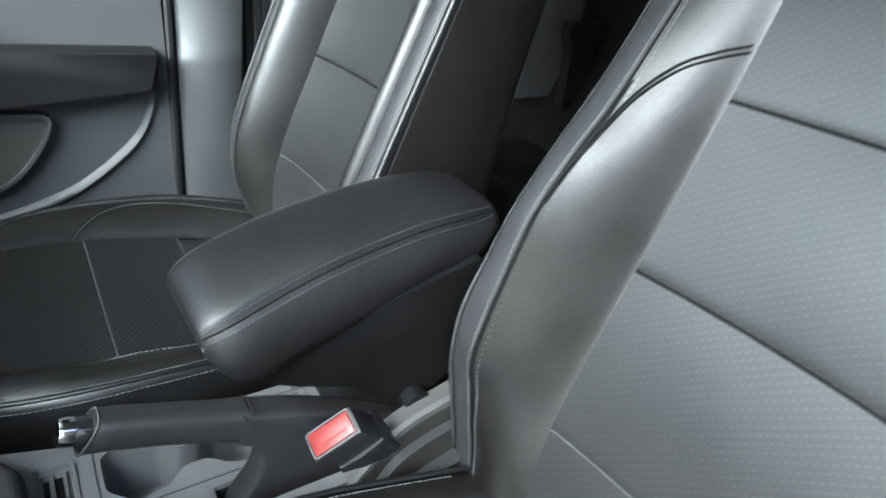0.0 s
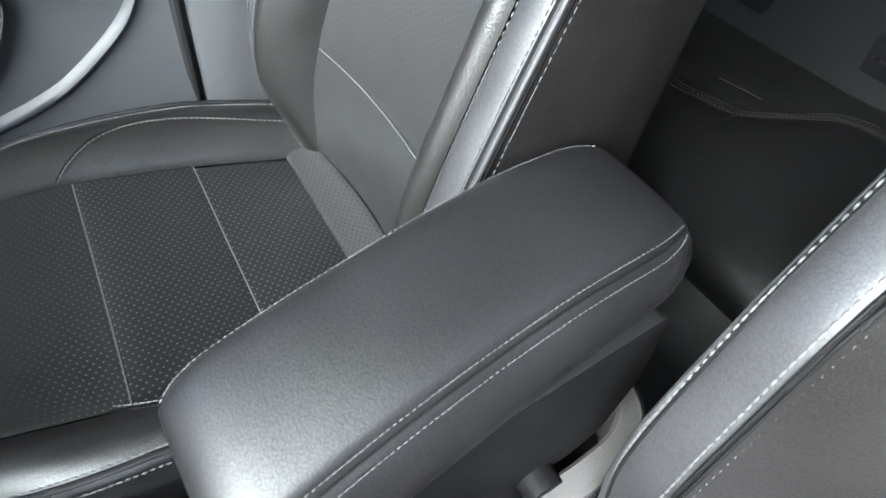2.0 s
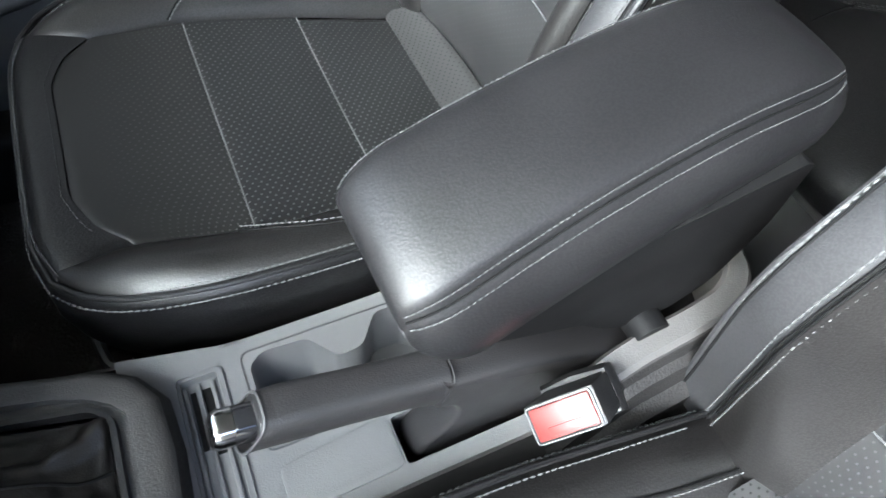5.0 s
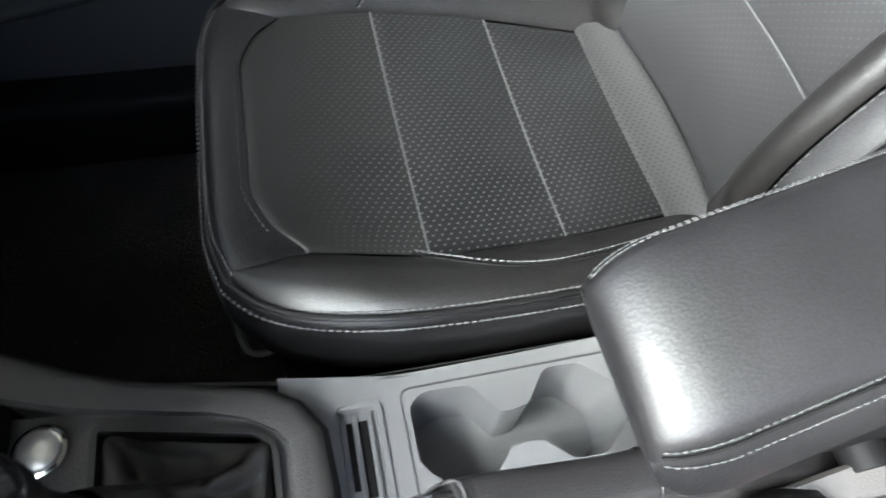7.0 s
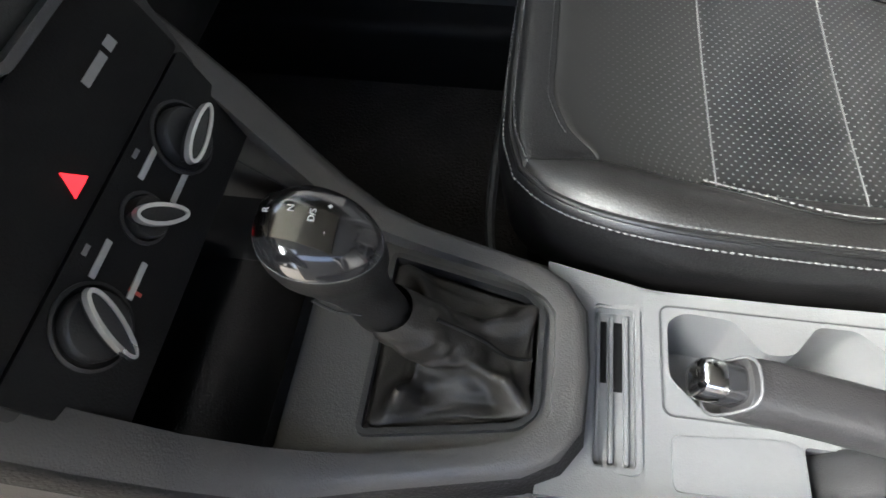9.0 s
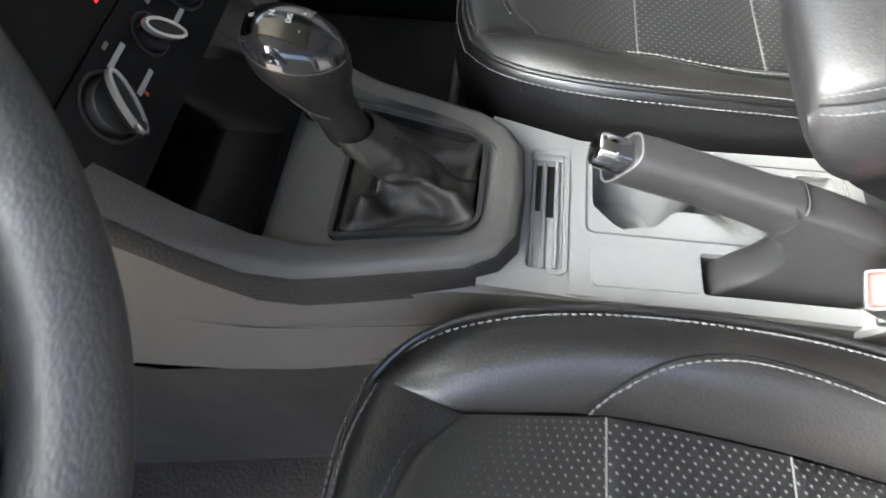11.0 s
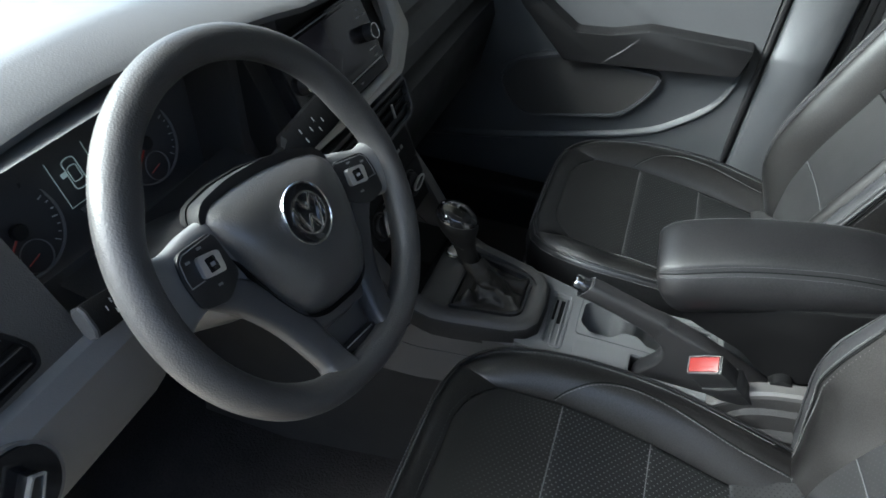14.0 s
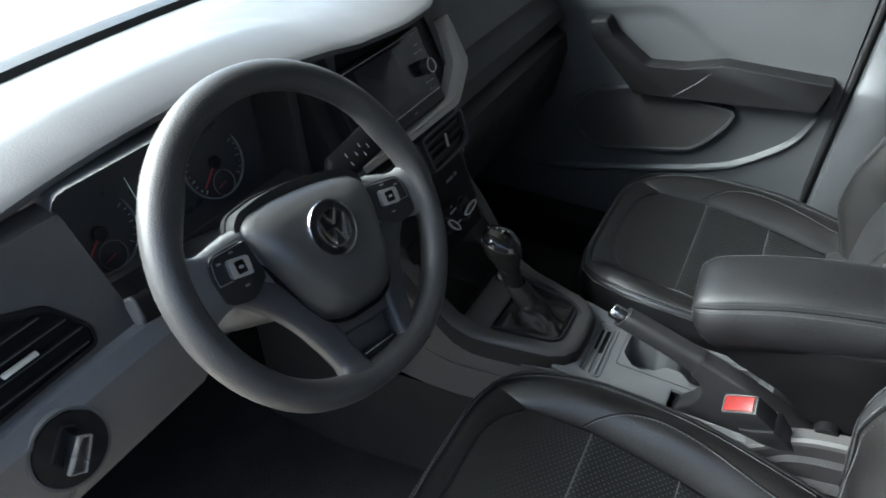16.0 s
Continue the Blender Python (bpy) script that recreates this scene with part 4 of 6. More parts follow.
def knob_ring(z, cx, rx, ry):
    tip = 0.22 * min(max((z - 0.440) / 0.04, 0), 1)
    return [Vector((cx - 0.003 + rx * math.cos(a), ry * math.sin(a) * (1 - 0.10 * math.cos(a)), z - 0.004 * min((z - 0.404) / 0.05, 1) - tip * rx * math.cos(a))) for a in (2 * math.pi * k / 40 for k in range(40))]


knob = part("knob", loft([knob_ring(*q) for q in ((0.404, 0.060, 0.0165, 0.0150), (0.408, 0.0590, 0.0172, 0.0158), (0.425, 0.054, 0.0170, 0.0154), (0.440, 0.0485, 0.0188, 0.0162), (0.452, 0.0440, 0.0232, 0.0190), (0.464, 0.0390, 0.0286, 0.0232), (0.474, 0.037, 0.0325, 0.0272), (0.481, 0.036, 0.0336, 0.0283), (0.4895, 0.0355, 0.0330, 0.0277))]), KNOB_MAT, lev, "matt black gear knob")
part("knob_cap", loft([knob_ring(*q) for q in ((0.4905, 0.0355, 0.0330, 0.0277), (0.495, 0.0355, 0.0318, 0.0266), (0.4995, 0.0352, 0.0288, 0.0240), (0.5035, 0.0350, 0.0240, 0.0200), (0.5062, 0.0350, 0.0175, 0.0145), (0.5078, 0.0350, 0.0090, 0.0075), (0.5083, 0.0350, 0.0010, 0.0010))]), GLOSS, knob, "glossy black cap of the knob", sharp=80)
part("ring", loft([knob_ring(*q) for q in ((0.4890, 0.0355, 0.0322, 0.0270), (0.4896, 0.0355, 0.0333, 0.0280), (0.4904, 0.0355, 0.0333, 0.0280), (0.4910, 0.0355, 0.0322, 0.0270))], True, False), GREY_DARK, knob, "thin dark ring")
part("side_mark", tube([(0.030, -0.0262, 0.463), (0.040, -0.0240, 0.448), (0.052, -0.0205, 0.440)], 0.0008, 5), BLACK, knob)


def cap_z(x, y):
    k = ((x - 0.032) / 0.0335) ** 2 + (y / 0.0282) ** 2
    return 0.4880 + 0.0166 * math.sqrt(max(1 - k, 0.0)) - 0.22 * (x - 0.032)


rings = []
for i in range(13):
    u = -1 + 2 * i / 12
    rings.append([Vector((0.0245 + 0.0205 * u, (0.0150 + 0.002 * u) * w, cap_z(0.0245 + 0.0205 * u, (0.0150 + 0.002 * u) * w) + 0.0006)) for w in (-1, -0.7, -0.35, 0, 0.35, 0.7, 1)])
capplate = part("selector_plate", loft(rings, False, False), DARK_CHROME, knob, "polished metal selector plate")
for txt, x, y in (("R", 0.0095, 0.0), ("N", 0.0220, 0.002), ("D/S", 0.0330, 0.0), ("+", 0.0400, 0.008), ("-", 0.0400, -0.008)):
    lettering(txt, 0.0050, Matrix.Translation((x, y, cap_z(x, y) + 0.0010)) @ pose(0, 0, 0, 0, math.degrees(math.atan2(x - 0.035, 0.030)), 90), DIM, capplate)

sock = thing("power_socket", (0.015, 0.060, 0.352), "round power socket with a chrome ring", "socket")
bm = lathe([(0.010, 0.004), (0.0165, 0.004), (0.0165, 0.0095), (0.0145, 0.0105), (0.0135, 0.008)], 28)
part("ring", bm, CHROME, sock, "chrome ring", local=True)
bm = lathe([(0.0125, 0.003), (0.0125, 0.011), (0.010, 0.013), (0.002, 0.0132)], 28)
part("plug", bm, SATIN, sock, "satin metal plug", local=True)


# ---- handbrake ----
hb = thing("handbrake", (0.45, -0.042, 0.30), "black handbrake lever with a chrome button", "handbrake")


def hb_ring(x, z, ry, rz, tilt=18):
    d = Vector((-math.cos(radians(tilt)), 0, math.sin(radians(tilt))))
    u = Vector((math.sin(radians(tilt)), 0, math.cos(radians(tilt))))
    out = []
    for k in range(20):
        a = 2 * math.pi * k / 20
        cy_, cz_ = math.cos(a), math.sin(a)
        out.append(Vector((x, -0.0405, z)) + Vector((0, 1, 0)) * ry * math.copysign(abs(cy_) ** 0.62, cy_) + u * rz * math.copysign(abs(cz_) ** 0.62, cz_))
    return out


grip_line = [(0.2475, 0.4500, 0.0132, 0.0137), (0.251, 0.4485, 0.0145, 0.0150), (0.262, 0.4460, 0.0150, 0.0155), (0.30, 0.4340, 0.0148, 0.0155), (0.34, 0.4200, 0.0150, 0.0165), (0.360, 0.4130, 0.0160, 0.0185)]
part("grip", loft([hb_ring(*g) for g in grip_line]), GRIP, hb, "matt black grip")
part("grip_seam", tube([p for p in hb_ring(0.362, 0.4125, 0.0162, 0.0188)], 0.0005, 6, True), GRIP, hb, "joint line of the grip")
half = [(0.358, 0.4305), (0.390, 0.4200), (0.430, 0.4045), (0.475, 0.3830), (0.530, 0.352), (0.572, 0.322), (0.575, 0.300), (0.47, 0.288), (0.37, 0.290), (0.344, 0.300), (0.347, 0.318), (0.366, 0.346), (0.372, 0.368), (0.366, 0.386), (0.352, 0.398)]
half = [(p.x, p.y) for p in spline([(x, z, 0) for x, z in half + half[:1]], 5)][:-1]
rings = []
for k in range(13):
    a = math.pi * k / 12
    inset, y = 0.0055 * (1 - math.sin(a)), -0.0405 - 0.0160 * math.copysign(abs(math.cos(a)) ** 0.7, math.cos(a))
    ring = []
    for i, (x, z) in enumerate(half):
        p, q = half[i - 1], half[(i + 1) % len(half)]
        d = Vector((q[0] - p[0], q[1] - p[1])).normalized()
        ring.append(Vector((x + d.y * inset, y, z - d.x * inset)))
    rings.append(ring)
bm = loft(rings)
bmesh.ops.triangulate(bm, faces=[f for f in bm.faces if len(f.verts) > 4])
part("lever_body", bm, GRIP, hb, "black plastic lever body", sharp=80)


def lip(p):
    """The grip's open end, drawn out at its lower side."""
    k = (p.z - 0.4495) / 0.014
    return p + Vector((0.006 * k - 0.003, 0, 0.001 * k))


ring = [lip(p) for p in hb_ring(0.2480, 0.4498, 0.0136, 0.0140)]
part("collar", tube(ring, 0.0010, 8, True), GREY_DARK, hb, "dull grey collar", sharp=80)
part("collar_sleeve", loft([ring, hb_ring(0.2560, 0.4475, 0.0148, 0.0154)], True, False), GRIP, hb, "black edge behind the collar")
part("recess", loft([hb_ring(0.2580, 0.4470, 0.0130, 0.0135), hb_ring(0.2530, 0.4486, 0.0130, 0.0135)]), GLOSS, hb, "black recess behind the button")
bm = loft([hb_ring(x, z, r, r * 1.05) for x, z, r in ((0.255, 0.4478, 0.0098), (0.2375, 0.4532, 0.0098), (0.2365, 0.4535, 0.0090))])
stem = part("button", bm, GLOSS, hb, "black release button")
bm = loft([hb_ring(x, z, r, r * 1.05) for x, z, r in ((0.2368, 0.4534, 0.0099), (0.2300, 0.4555, 0.0099), (0.2270, 0.4564, 0.0088), (0.2258, 0.4568, 0.0066), (0.2252, 0.4570, 0.003))])
part("button_cap", bm, CHROME, stem, "chrome end of the button")


# ---- driver's belt buckle ----
ba = Vector((0.035, -0.010, 0.028)).normalized()
bn = Vector((-0.67, -0.29, 0.73)).normalized()
bn = (bn - ba * bn.dot(ba)).normalized()
bc = bn.cross(ba)
BK = Matrix((ba, bc, bn)).transposed().to_4x4()
BK.translation = Vector((0.4205, -0.0995, 0.4215))
bk = thing("belt_buckle", BK, "black seat belt buckle with a red release button", "belt buckle")
part("body", merge(box((-0.0245, -0.0135, -0.050), (0.0245, 0.0135, 0.0), 0.004)), BLACK, bk, "black plastic buckle body", local=True)
part("button", box((-0.0205, -0.0105, -0.006), (0.0205, 0.0105, 0.0022), 0.002), RED, bk, "red release button", local=True)
part("dip", box((-0.012, -0.0085, 0.0015), (0.014, -0.0030, 0.0027), 0.0005), RED, bk, local=True)
part("button_rim", frame_bar(rounded([(-0.0218, -0.0118), (0.0218, -0.0118), (0.0218, 0.0118), (-0.0218, 0.0118)], 0.003), "z", -0.001, 0.0018, 0.0008), GREY, bk, "thin pale rim", local=True)
part("sleeve", loft([[Vector((a * 0.022 * k, b * 0.013 * k2, z)) for a, b in ((-1, -1), (0, -1.15), (1, -1), (1.05, 0), (1, 1), (0, 1.15), (-1, 1), (-1.05, 0))] for z, k, k2 in ((-0.046, 1.08, 1.15), (-0.055, 1.2, 1.3), (-0.075, 1.0, 1.1), (-0.10, 0.8, 0.9), (-0.16, 0.6, 0.6))]), BLACK, bk, "folded black cloth sleeve", local=True)


# ---- steering wheel ----
TH = radians(32.41)
WH = pose(-0.0278, -0.3384, 0.7113, 0, 0, -0.88) @ Matrix(((0, -math.sin(TH), math.cos(TH), 0), (1, 0, 0, 0), (0, math.cos(TH), math.sin(TH), 0), (0, 0, 0, 1))) @ pose(0, 0, 0, 0, 0, -12)
wh = thing("steering_wheel", WH, "dark grey steering wheel with silver buttons and a round badge", "steering wheel")
RW = 0.1682


def rim_pt(a, b, grow=1.0):
    # the grips swell inwards above the side spokes
    thumb = sum(math.exp(-((a - c) / 0.20) ** 2) for c in (0.50, math.pi - 0.50))
    inner = max(0.0, -math.cos(b))
    r = RW + 0.0162 * grow * math.cos(b) - 0.006 * thumb * inner
    k = 1.0 - 0.035 * max(0.0, math.cos(a + math.pi / 2)) ** 10
    return Vector((r * math.cos(a), r * math.sin(a) * k, 0.0172 * grow * math.sin(b)))


rim = part("rim", loft([[rim_pt(2 * math.pi * i / 96, 2 * math.pi * j / 18) for j in range(18)] for i in range(97)], True, False), WHEEL_MAT, wh, "dark grey grained rim", local=True, sharp=70)


def swing(bm):
    """Sets the boss a little off the axis, more so towards the lower spoke."""
    for v in bm.verts:
        v.co.x += along(-v.co.y, [(-0.20, 0.002), (-0.06, 0.002), (0.0, 0.004), (0.03, 0.007), (0.065, 0.012), (0.10, 0.015), (0.16, 0.016), (0.3, 0.016)])
    return bm


def scaled(loop, k, z, cy_=-0.03):
    return [Vector((x * k, cy_ + (y - cy_) * k, z)) for x, y in loop]


def spoke(path, hw, th, power=0.62, n=5):
    """A bar with a soft flat section along a path in the wheel's plane; hw, th: half width and half thickness at each point."""
    pts = spline(path, n)
    keys = [(i / (len(path) - 1), a, b) for i, (a, b) in enumerate(zip(hw, th))]
    rings = []
    for i, p in enumerate(pts):
        u = i / (len(pts) - 1)
        d = pts[min(i + 1, len(pts) - 1)] - pts[max(i - 1, 0)]
        side_ = Vector((d.y, -d.x, 0)).normalized()
        w, t_ = along(u, [(q[0], q[1]) for q in keys]), along(u, [(q[0], q[2]) for q in keys])
        ring = []
        for k in range(20):
            a = 2 * math.pi * k / 20
            c, e = math.cos(a), math.sin(a)
            ring.append(p + side_ * (w * math.copysign(abs(c) ** power, c)) + Vector((0, 0, t_ * math.copysign(abs(e) ** power, e))))
        rings.append(ring)
    return loft(rings)


for side in (-1, 1):
    # paler than the rim: window light on the spoke is put into its grey
    part("side_spoke", swing(spoke([(side * 0.060, 0.004, -0.020), (side * 0.100, 0.002, -0.0175), (side * 0.130, -0.001, -0.0130), (side * 0.150, -0.002, -0.008), (side * 0.164, -0.002, -0.002)], (0.036, 0.033, 0.029, 0.033, 0.044), (0.012, 0.012, 0.012, 0.013, 0.012))), GREY, wh, "side spoke, coloured pale grey for reflected window light", local=True, sharp=70)
    part("lower_spoke", swing(spoke([(side * 0.124, -0.014, -0.0170), (side * 0.092, -0.034, -0.0170), (side * 0.069, -0.064, -0.0165), (side * 0.055, -0.098, -0.0150), (side * 0.046, -0.132, -0.0095), (side * 0.045, -0.147, -0.003), (side * 0.043, -0.160, 0.003)], (0.010, 0.017, 0.0185, 0.017, 0.0155, 0.018, 0.018), (0.009, 0.012, 0.012, 0.012, 0.012, 0.013, 0.0135))), GREY_DARK, wh, "dark lower spoke arm", local=True, sharp=70)
part("spoke_bridge", swing(spoke([(-0.045, -0.160, -0.007), (0.0, -0.161, -0.008), (0.045, -0.160, -0.007)], (0.011, 0.010, 0.011), (0.010, 0.010, 0.010))), GREY_DARK, wh, "bridge of the lower spoke", local=True, sharp=70)
part("spoke_root", swing(spoke([(-0.060, -0.098, -0.018), (0.0, -0.100, -0.018), (0.060, -0.098, -0.018)], (0.013, 0.013, 0.013), (0.010, 0.010, 0.010))), GREY_DARK, wh, "root of the lower spoke", local=True, sharp=70)
half_cover = [(0.042, 0.054), (0.074, 0.046), (0.085, 0.034), (0.081, 0.010), (0.071, -0.025), (0.060, -0.060), (0.046, -0.085), (0.024, -0.094)]
cover = [(0.0, 0.057)] + half_cover + [(-x, y) for x, y in half_cover[::-1]]
cover = cover[::-1]
cover = rounded(cover, 0.012, 4)
prof = [(1.02, -0.018), (1.02, -0.009), (1.0, -0.001), (0.96, 0.005), (0.88, 0.0105), (0.74, 0.0155), (0.55, 0.0185), (0.33, 0.0195)]
bm = loft([scaled(cover, k, z, -0.012) for k, z in prof])
for v in bm.verts:
    v.co.z -= 0.022 * (max(v.co.y + 0.018, 0) / 0.075) ** 2.0 + 0.005 * (max(-0.045 - v.co.y, 0) / 0.058) ** 1.5
part("airbag_cover", swing(bm), COVER, wh, "dark grey grained airbag cover", local=True, sharp=50)
bm = loft([scaled(cover, 1.015, -0.0062, -0.016), scaled(cover, 1.065, -0.0034, -0.020), scaled(cover, 1.075, -0.0090, -0.020)], True, False)
for v in bm.verts:
    v.co.z -= 0.014 * (max(v.co.y - 0.014, 0) / 0.043) ** 1.6 + 0.016 * min(max(v.co.y + 0.005, 0) / 0.02, 1)
part("cover_back", swing(loft([scaled(cover, 0.95, -0.045, -0.016), scaled(cover, 1.05, -0.030, -0.018), scaled(cover, 1.05, -0.010, -0.018)])), BLACK, wh, "black boss behind the cover", local=True)
part("cover_gap", swing(bm), SHADED_BLACK, wh, "dark joint round the cover", local=True)
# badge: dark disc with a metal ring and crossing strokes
bm = lathe([(0.0305, 0.0), (0.0305, 0.0028), (0.0301, 0.0036), (0.0293, 0.0036), (0.0288, 0.0028)], 48)
bm.transform(Matrix.Translation((0.001, 0, 0.0180)))
badge = part("badge", bm, CHROME, wh, "round metal badge", local=True)
bm = lathe([(0.0289, 0.0), (0.0289, 0.0035), (0.025, 0.0042), (0.0005, 0.0048)], 48)
bm.transform(Matrix.Translation((0.001, 0, 0.0172)))
part("badge_disc", bm, GLOSS, badge, "gloss black disc", local=True)
bm = hoop([(0.0208, 0.0), (0.0206, 0.0022), (0.0188, 0.0022), (0.0183, 0.0)], 48)
bm.transform(Matrix.Translation((0.001, 0, 0.0214)))
part("badge_ring", bm, CHROME, badge, "inner metal ring", local=True)
strokes = [((-0.0095, 0.0195), (0.0, 0.004)), ((0.0095, 0.0195), (0.0, 0.004)), ((-0.0195, 0.0125), (-0.0085, -0.0185)), ((0.0195, 0.0125), (0.0085, -0.0185)), ((-0.0085, -0.0185), (0.0, -0.001)), ((0.0085, -0.0185), (0.0, -0.001))]
for (x0, y0), (x1, y1) in strokes:
    d = Vector((x1 - x0, y1 - y0))
    s = Vector((-d.y, d.x)).normalized() * 0.0019
    a, b = Vector((x0 * 0.9, y0 * 0.9)), Vector((x1 * 0.9, y1 * 0.9))
    s *= 0.9
    part("stroke", prism([q + Vector((0.001, 0)) for q in (a + s, b + s, b - s, a - s)], "z", 0.0214, 0.0236, 0.0004), CHROME, badge, "raised metal stroke", local=True)
BX = 0.1064


def lean(bm):
    """Lays a piece on the side spoke, which rises towards the rim."""
    for v in bm.verts:
        v.co.z += 0.0014 + 0.15 * (abs(v.co.x) - BX)
    return swing(bm)


for side in (-1, 1):
    pod = [(side * 0.086, 0.026), (side * 0.131, 0.023), (side * 0.138, 0.004), (side * 0.136, -0.026), (side * 0.108, -0.032), (side * 0.080, -0.016)]
    pod = rounded(pod, 0.009)
    if side > 0:
        pod = pod[::-1]
    pd = part("button_pod", lean(prism(pod, "z", -0.009, -0.0032, 0.0016)), BLACK, wh, "dark button panel", local=True)
    part("pod_line", lean(tube([Vector((side * x, y, -0.0030)) for x, y in ((0.090, 0.0235), (0.126, 0.0205), (0.1315, 0.016), (0.134, 0.003), (0.134, -0.006))], 0.00045, 5)), DIM, pd, "thin pale outline", local=True)
    part("print_line", lean(box((min(side * 0.1185, side * 0.134), -0.0066, -0.0034), (max(side * 0.1185, side * 0.134), -0.0056, -0.0026))), DIM, pd, local=True)
    key = rounded([(side * BX + 0.0135 * x, 0.003 + 0.0108 * y) for x, y in ((-1, -0.75), (0.82, -1), (1, 0.75), (-0.82, 1))], 0.004)
    part("button_ring", lean(prism(key, "z", -0.004, 0.0016, 0.0014)), SATIN, pd, "satin silver button surround", local=True)
    part("button_key", lean(box((side * BX - 0.0062, -0.0038, -0.0010), (side * BX + 0.0062, 0.0098, 0.0024), 0.0022)), GLOSS, pd, "black rocker key", local=True)
    part("key_mark", lean(box((side * BX - 0.0026, 0.0014, 0.0020), (side * BX + 0.0026, 0.0046, 0.0027), 0.0003)), DIM, pd, local=True)
    for dx_, dy_ in ((-0.003, 0.0175), (-0.003, -0.0165), (side * 0.018 - 0.0025, 0.012)):
        part("print_bar", lean(box((side * BX + dx_, dy_, -0.0034), (side * BX + dx_ + 0.005, dy_ + 0.0022, -0.0027))), DIM, pd, local=True)
tab = part("spoke_tab", swing(box((-0.030, -0.153, -0.018), (0.030, -0.139, -0.0065), 0.002)), BLACK, wh, "black step in the lower spoke", local=True)
part("insert_line", swing(box((-0.022, -0.1405, -0.0070), (0.024, -0.1393, -0.0060), 0.0003)), SATIN, tab, local=True)
part("spoke_floor", swing(prism(rounded([(-0.036, -0.100), (0.036, -0.100), (0.034, -0.156), (-0.034, -0.156)], 0.006), "z", -0.024, -0.019, 0.001)), SURROUND, wh, "grey floor of the lower spoke", local=True)
rings = []
for z, kx, ky in ((-0.24, 0.074, 0.062), (-0.16, 0.074, 0.062), (-0.10, 0.070, 0.060), (-0.060, 0.064, 0.056), (-0.048, 0.054, 0.048)):
    rings.append([Vector((kx * math.copysign(abs(math.cos(a)) ** 0.6, math.cos(a)), -0.018 + ky * math.copysign(abs(math.sin(a)) ** 0.6, math.sin(a)), z)) for a in (2 * math.pi * k / 40 for k in range(40))])
part("column_shroud", loft(rings), SURROUND, wh, "grey plastic column shroud", local=True, sharp=60)

# stalks
for tip, root_, big, lab in (((-0.118, -0.508, 0.700), (-0.128, -0.395, 0.668), 0.72, "black turn signal stalk with pale symbols"), ((-0.100, -0.122, 0.708), (-0.128, -0.28, 0.665), 1.0, "black wiper stalk with pale symbols")):
    a, b = Vector(root_), Vector(tip)
    st = thing("stalk", a, lab, "stalk", group="column stalks")
    d = (b - a).normalized()
    u = Vector((0.82, 0, 0.57))
    u = (u - d * u.dot(d)).normalized()
    w = d.cross(u)
    L = (b - a).length

    def st_ring(k, hw, hh):
        return [a + d * (L * k) + w * hw * big * x + u * hh * big * y for x, y in ((-1, -0.6), (-0.6, -1), (0.6, -1), (1, -0.6), (1, 0.6), (0.6, 1), (-0.6, 1), (-1, 0.6))]
    part("arm", loft([st_ring(0, 0.009, 0.007), st_ring(0.45, 0.010, 0.007), st_ring(0.50, 0.0185, 0.0095), st_ring(0.86, 0.0205, 0.010), st_ring(0.97, 0.020, 0.0095)]), BLACK_SOFT, st, "black plastic arm", sharp=30)
    part("end_cap", loft([st_ring(0.965, 0.0202, 0.0098), st_ring(0.985, 0.0204, 0.0100), st_ring(1.0, 0.018, 0.0085)]), GREY_DARK, st, "black end cap", sharp=30)
    part("symbols", merge(*[tube([a + d * (L * k) + w * (q - 0.003) * big + u * 0.0101 * big, a + d * (L * k) + w * (q + 0.003) * big + u * 0.0101 * big], 0.0006, 5) for k, q in ((0.62, 0.006), (0.62, -0.007), (0.70, 0.0), (0.76, 0.008), (0.76, -0.006), (0.82, 0.002))]), KEY_GREY, st, "pale printed symbols")


# ---- dashboard ----
dash = thing("dashboard", (-0.30, 0.0, 0.45), "grey plastic dashboard with instruments, radio and vents", "dashboard")


def top_profile(y):
    hood = 0.022 * max(0.0, 1 - ((y + 0.33) / 0.27) ** 2) ** 0.8 if abs(y + 0.33) < 0.27 else 0.0
    back = 0.02 * max(0.0, 1 - ((y + 0.33) / 0.30) ** 2) if abs(y + 0.33) < 0.30 else 0.0
    bow = 0.10 * (y / 0.75) ** 2
    # the edge reaches further over the radio
    e = -0.196 - back * 0.6 + along(y, [(-0.33, 0.0), (-0.15, 0.026), (-0.05, 0.030), (0.05, 0.044), (0.12, 0.040), (0.20, 0.0)])
    crest = 0.009 * max(0.0, 1 - (abs(y + 0.36) / 0.34) ** 3)
    return [Vector((x, y, z)) for x, z in ((-0.60 + bow, 0.770), (-0.54 + bow, 0.782), (-0.45 + bow * 0.6, 0.798), (-0.43 + bow * 0.5, 0.7995), (-0.422 + bow * 0.5, 0.8055), (-0.41 + bow * 0.4, 0.807), (-0.36 + bow * 0.2, 0.8075 + hood * 0.5), (-0.285, 0.806 + hood + crest * 0.85), (-0.268, 0.806 + hood + crest), (-0.260, 0.8045 + hood + crest * 0.9), (e - 0.008, 0.798 + hood), (e, 0.791 + hood), (e - 0.003, 0.783 + hood), (e - 0.03, 0.778 + hood * 0.9))]


ys = [-0.76 + 1.52 * k / 60 for k in range(61)]
part("dash_top", loft([top_profile(y) for y in ys], False, False), DASH, dash, "grey grained dashboard top", sharp=50)

def face(y0, y1, prof_, mat_, name, label, n=10, k=0.0):
    rr = []
    for i in range(n + 1):
        y = y0 + (y1 - y0) * i / n
        rr.append([Vector((x, y, z)) for x, z in prof_])
    return part(name, loft(rr, False, False), mat_, dash, label, sharp=30)


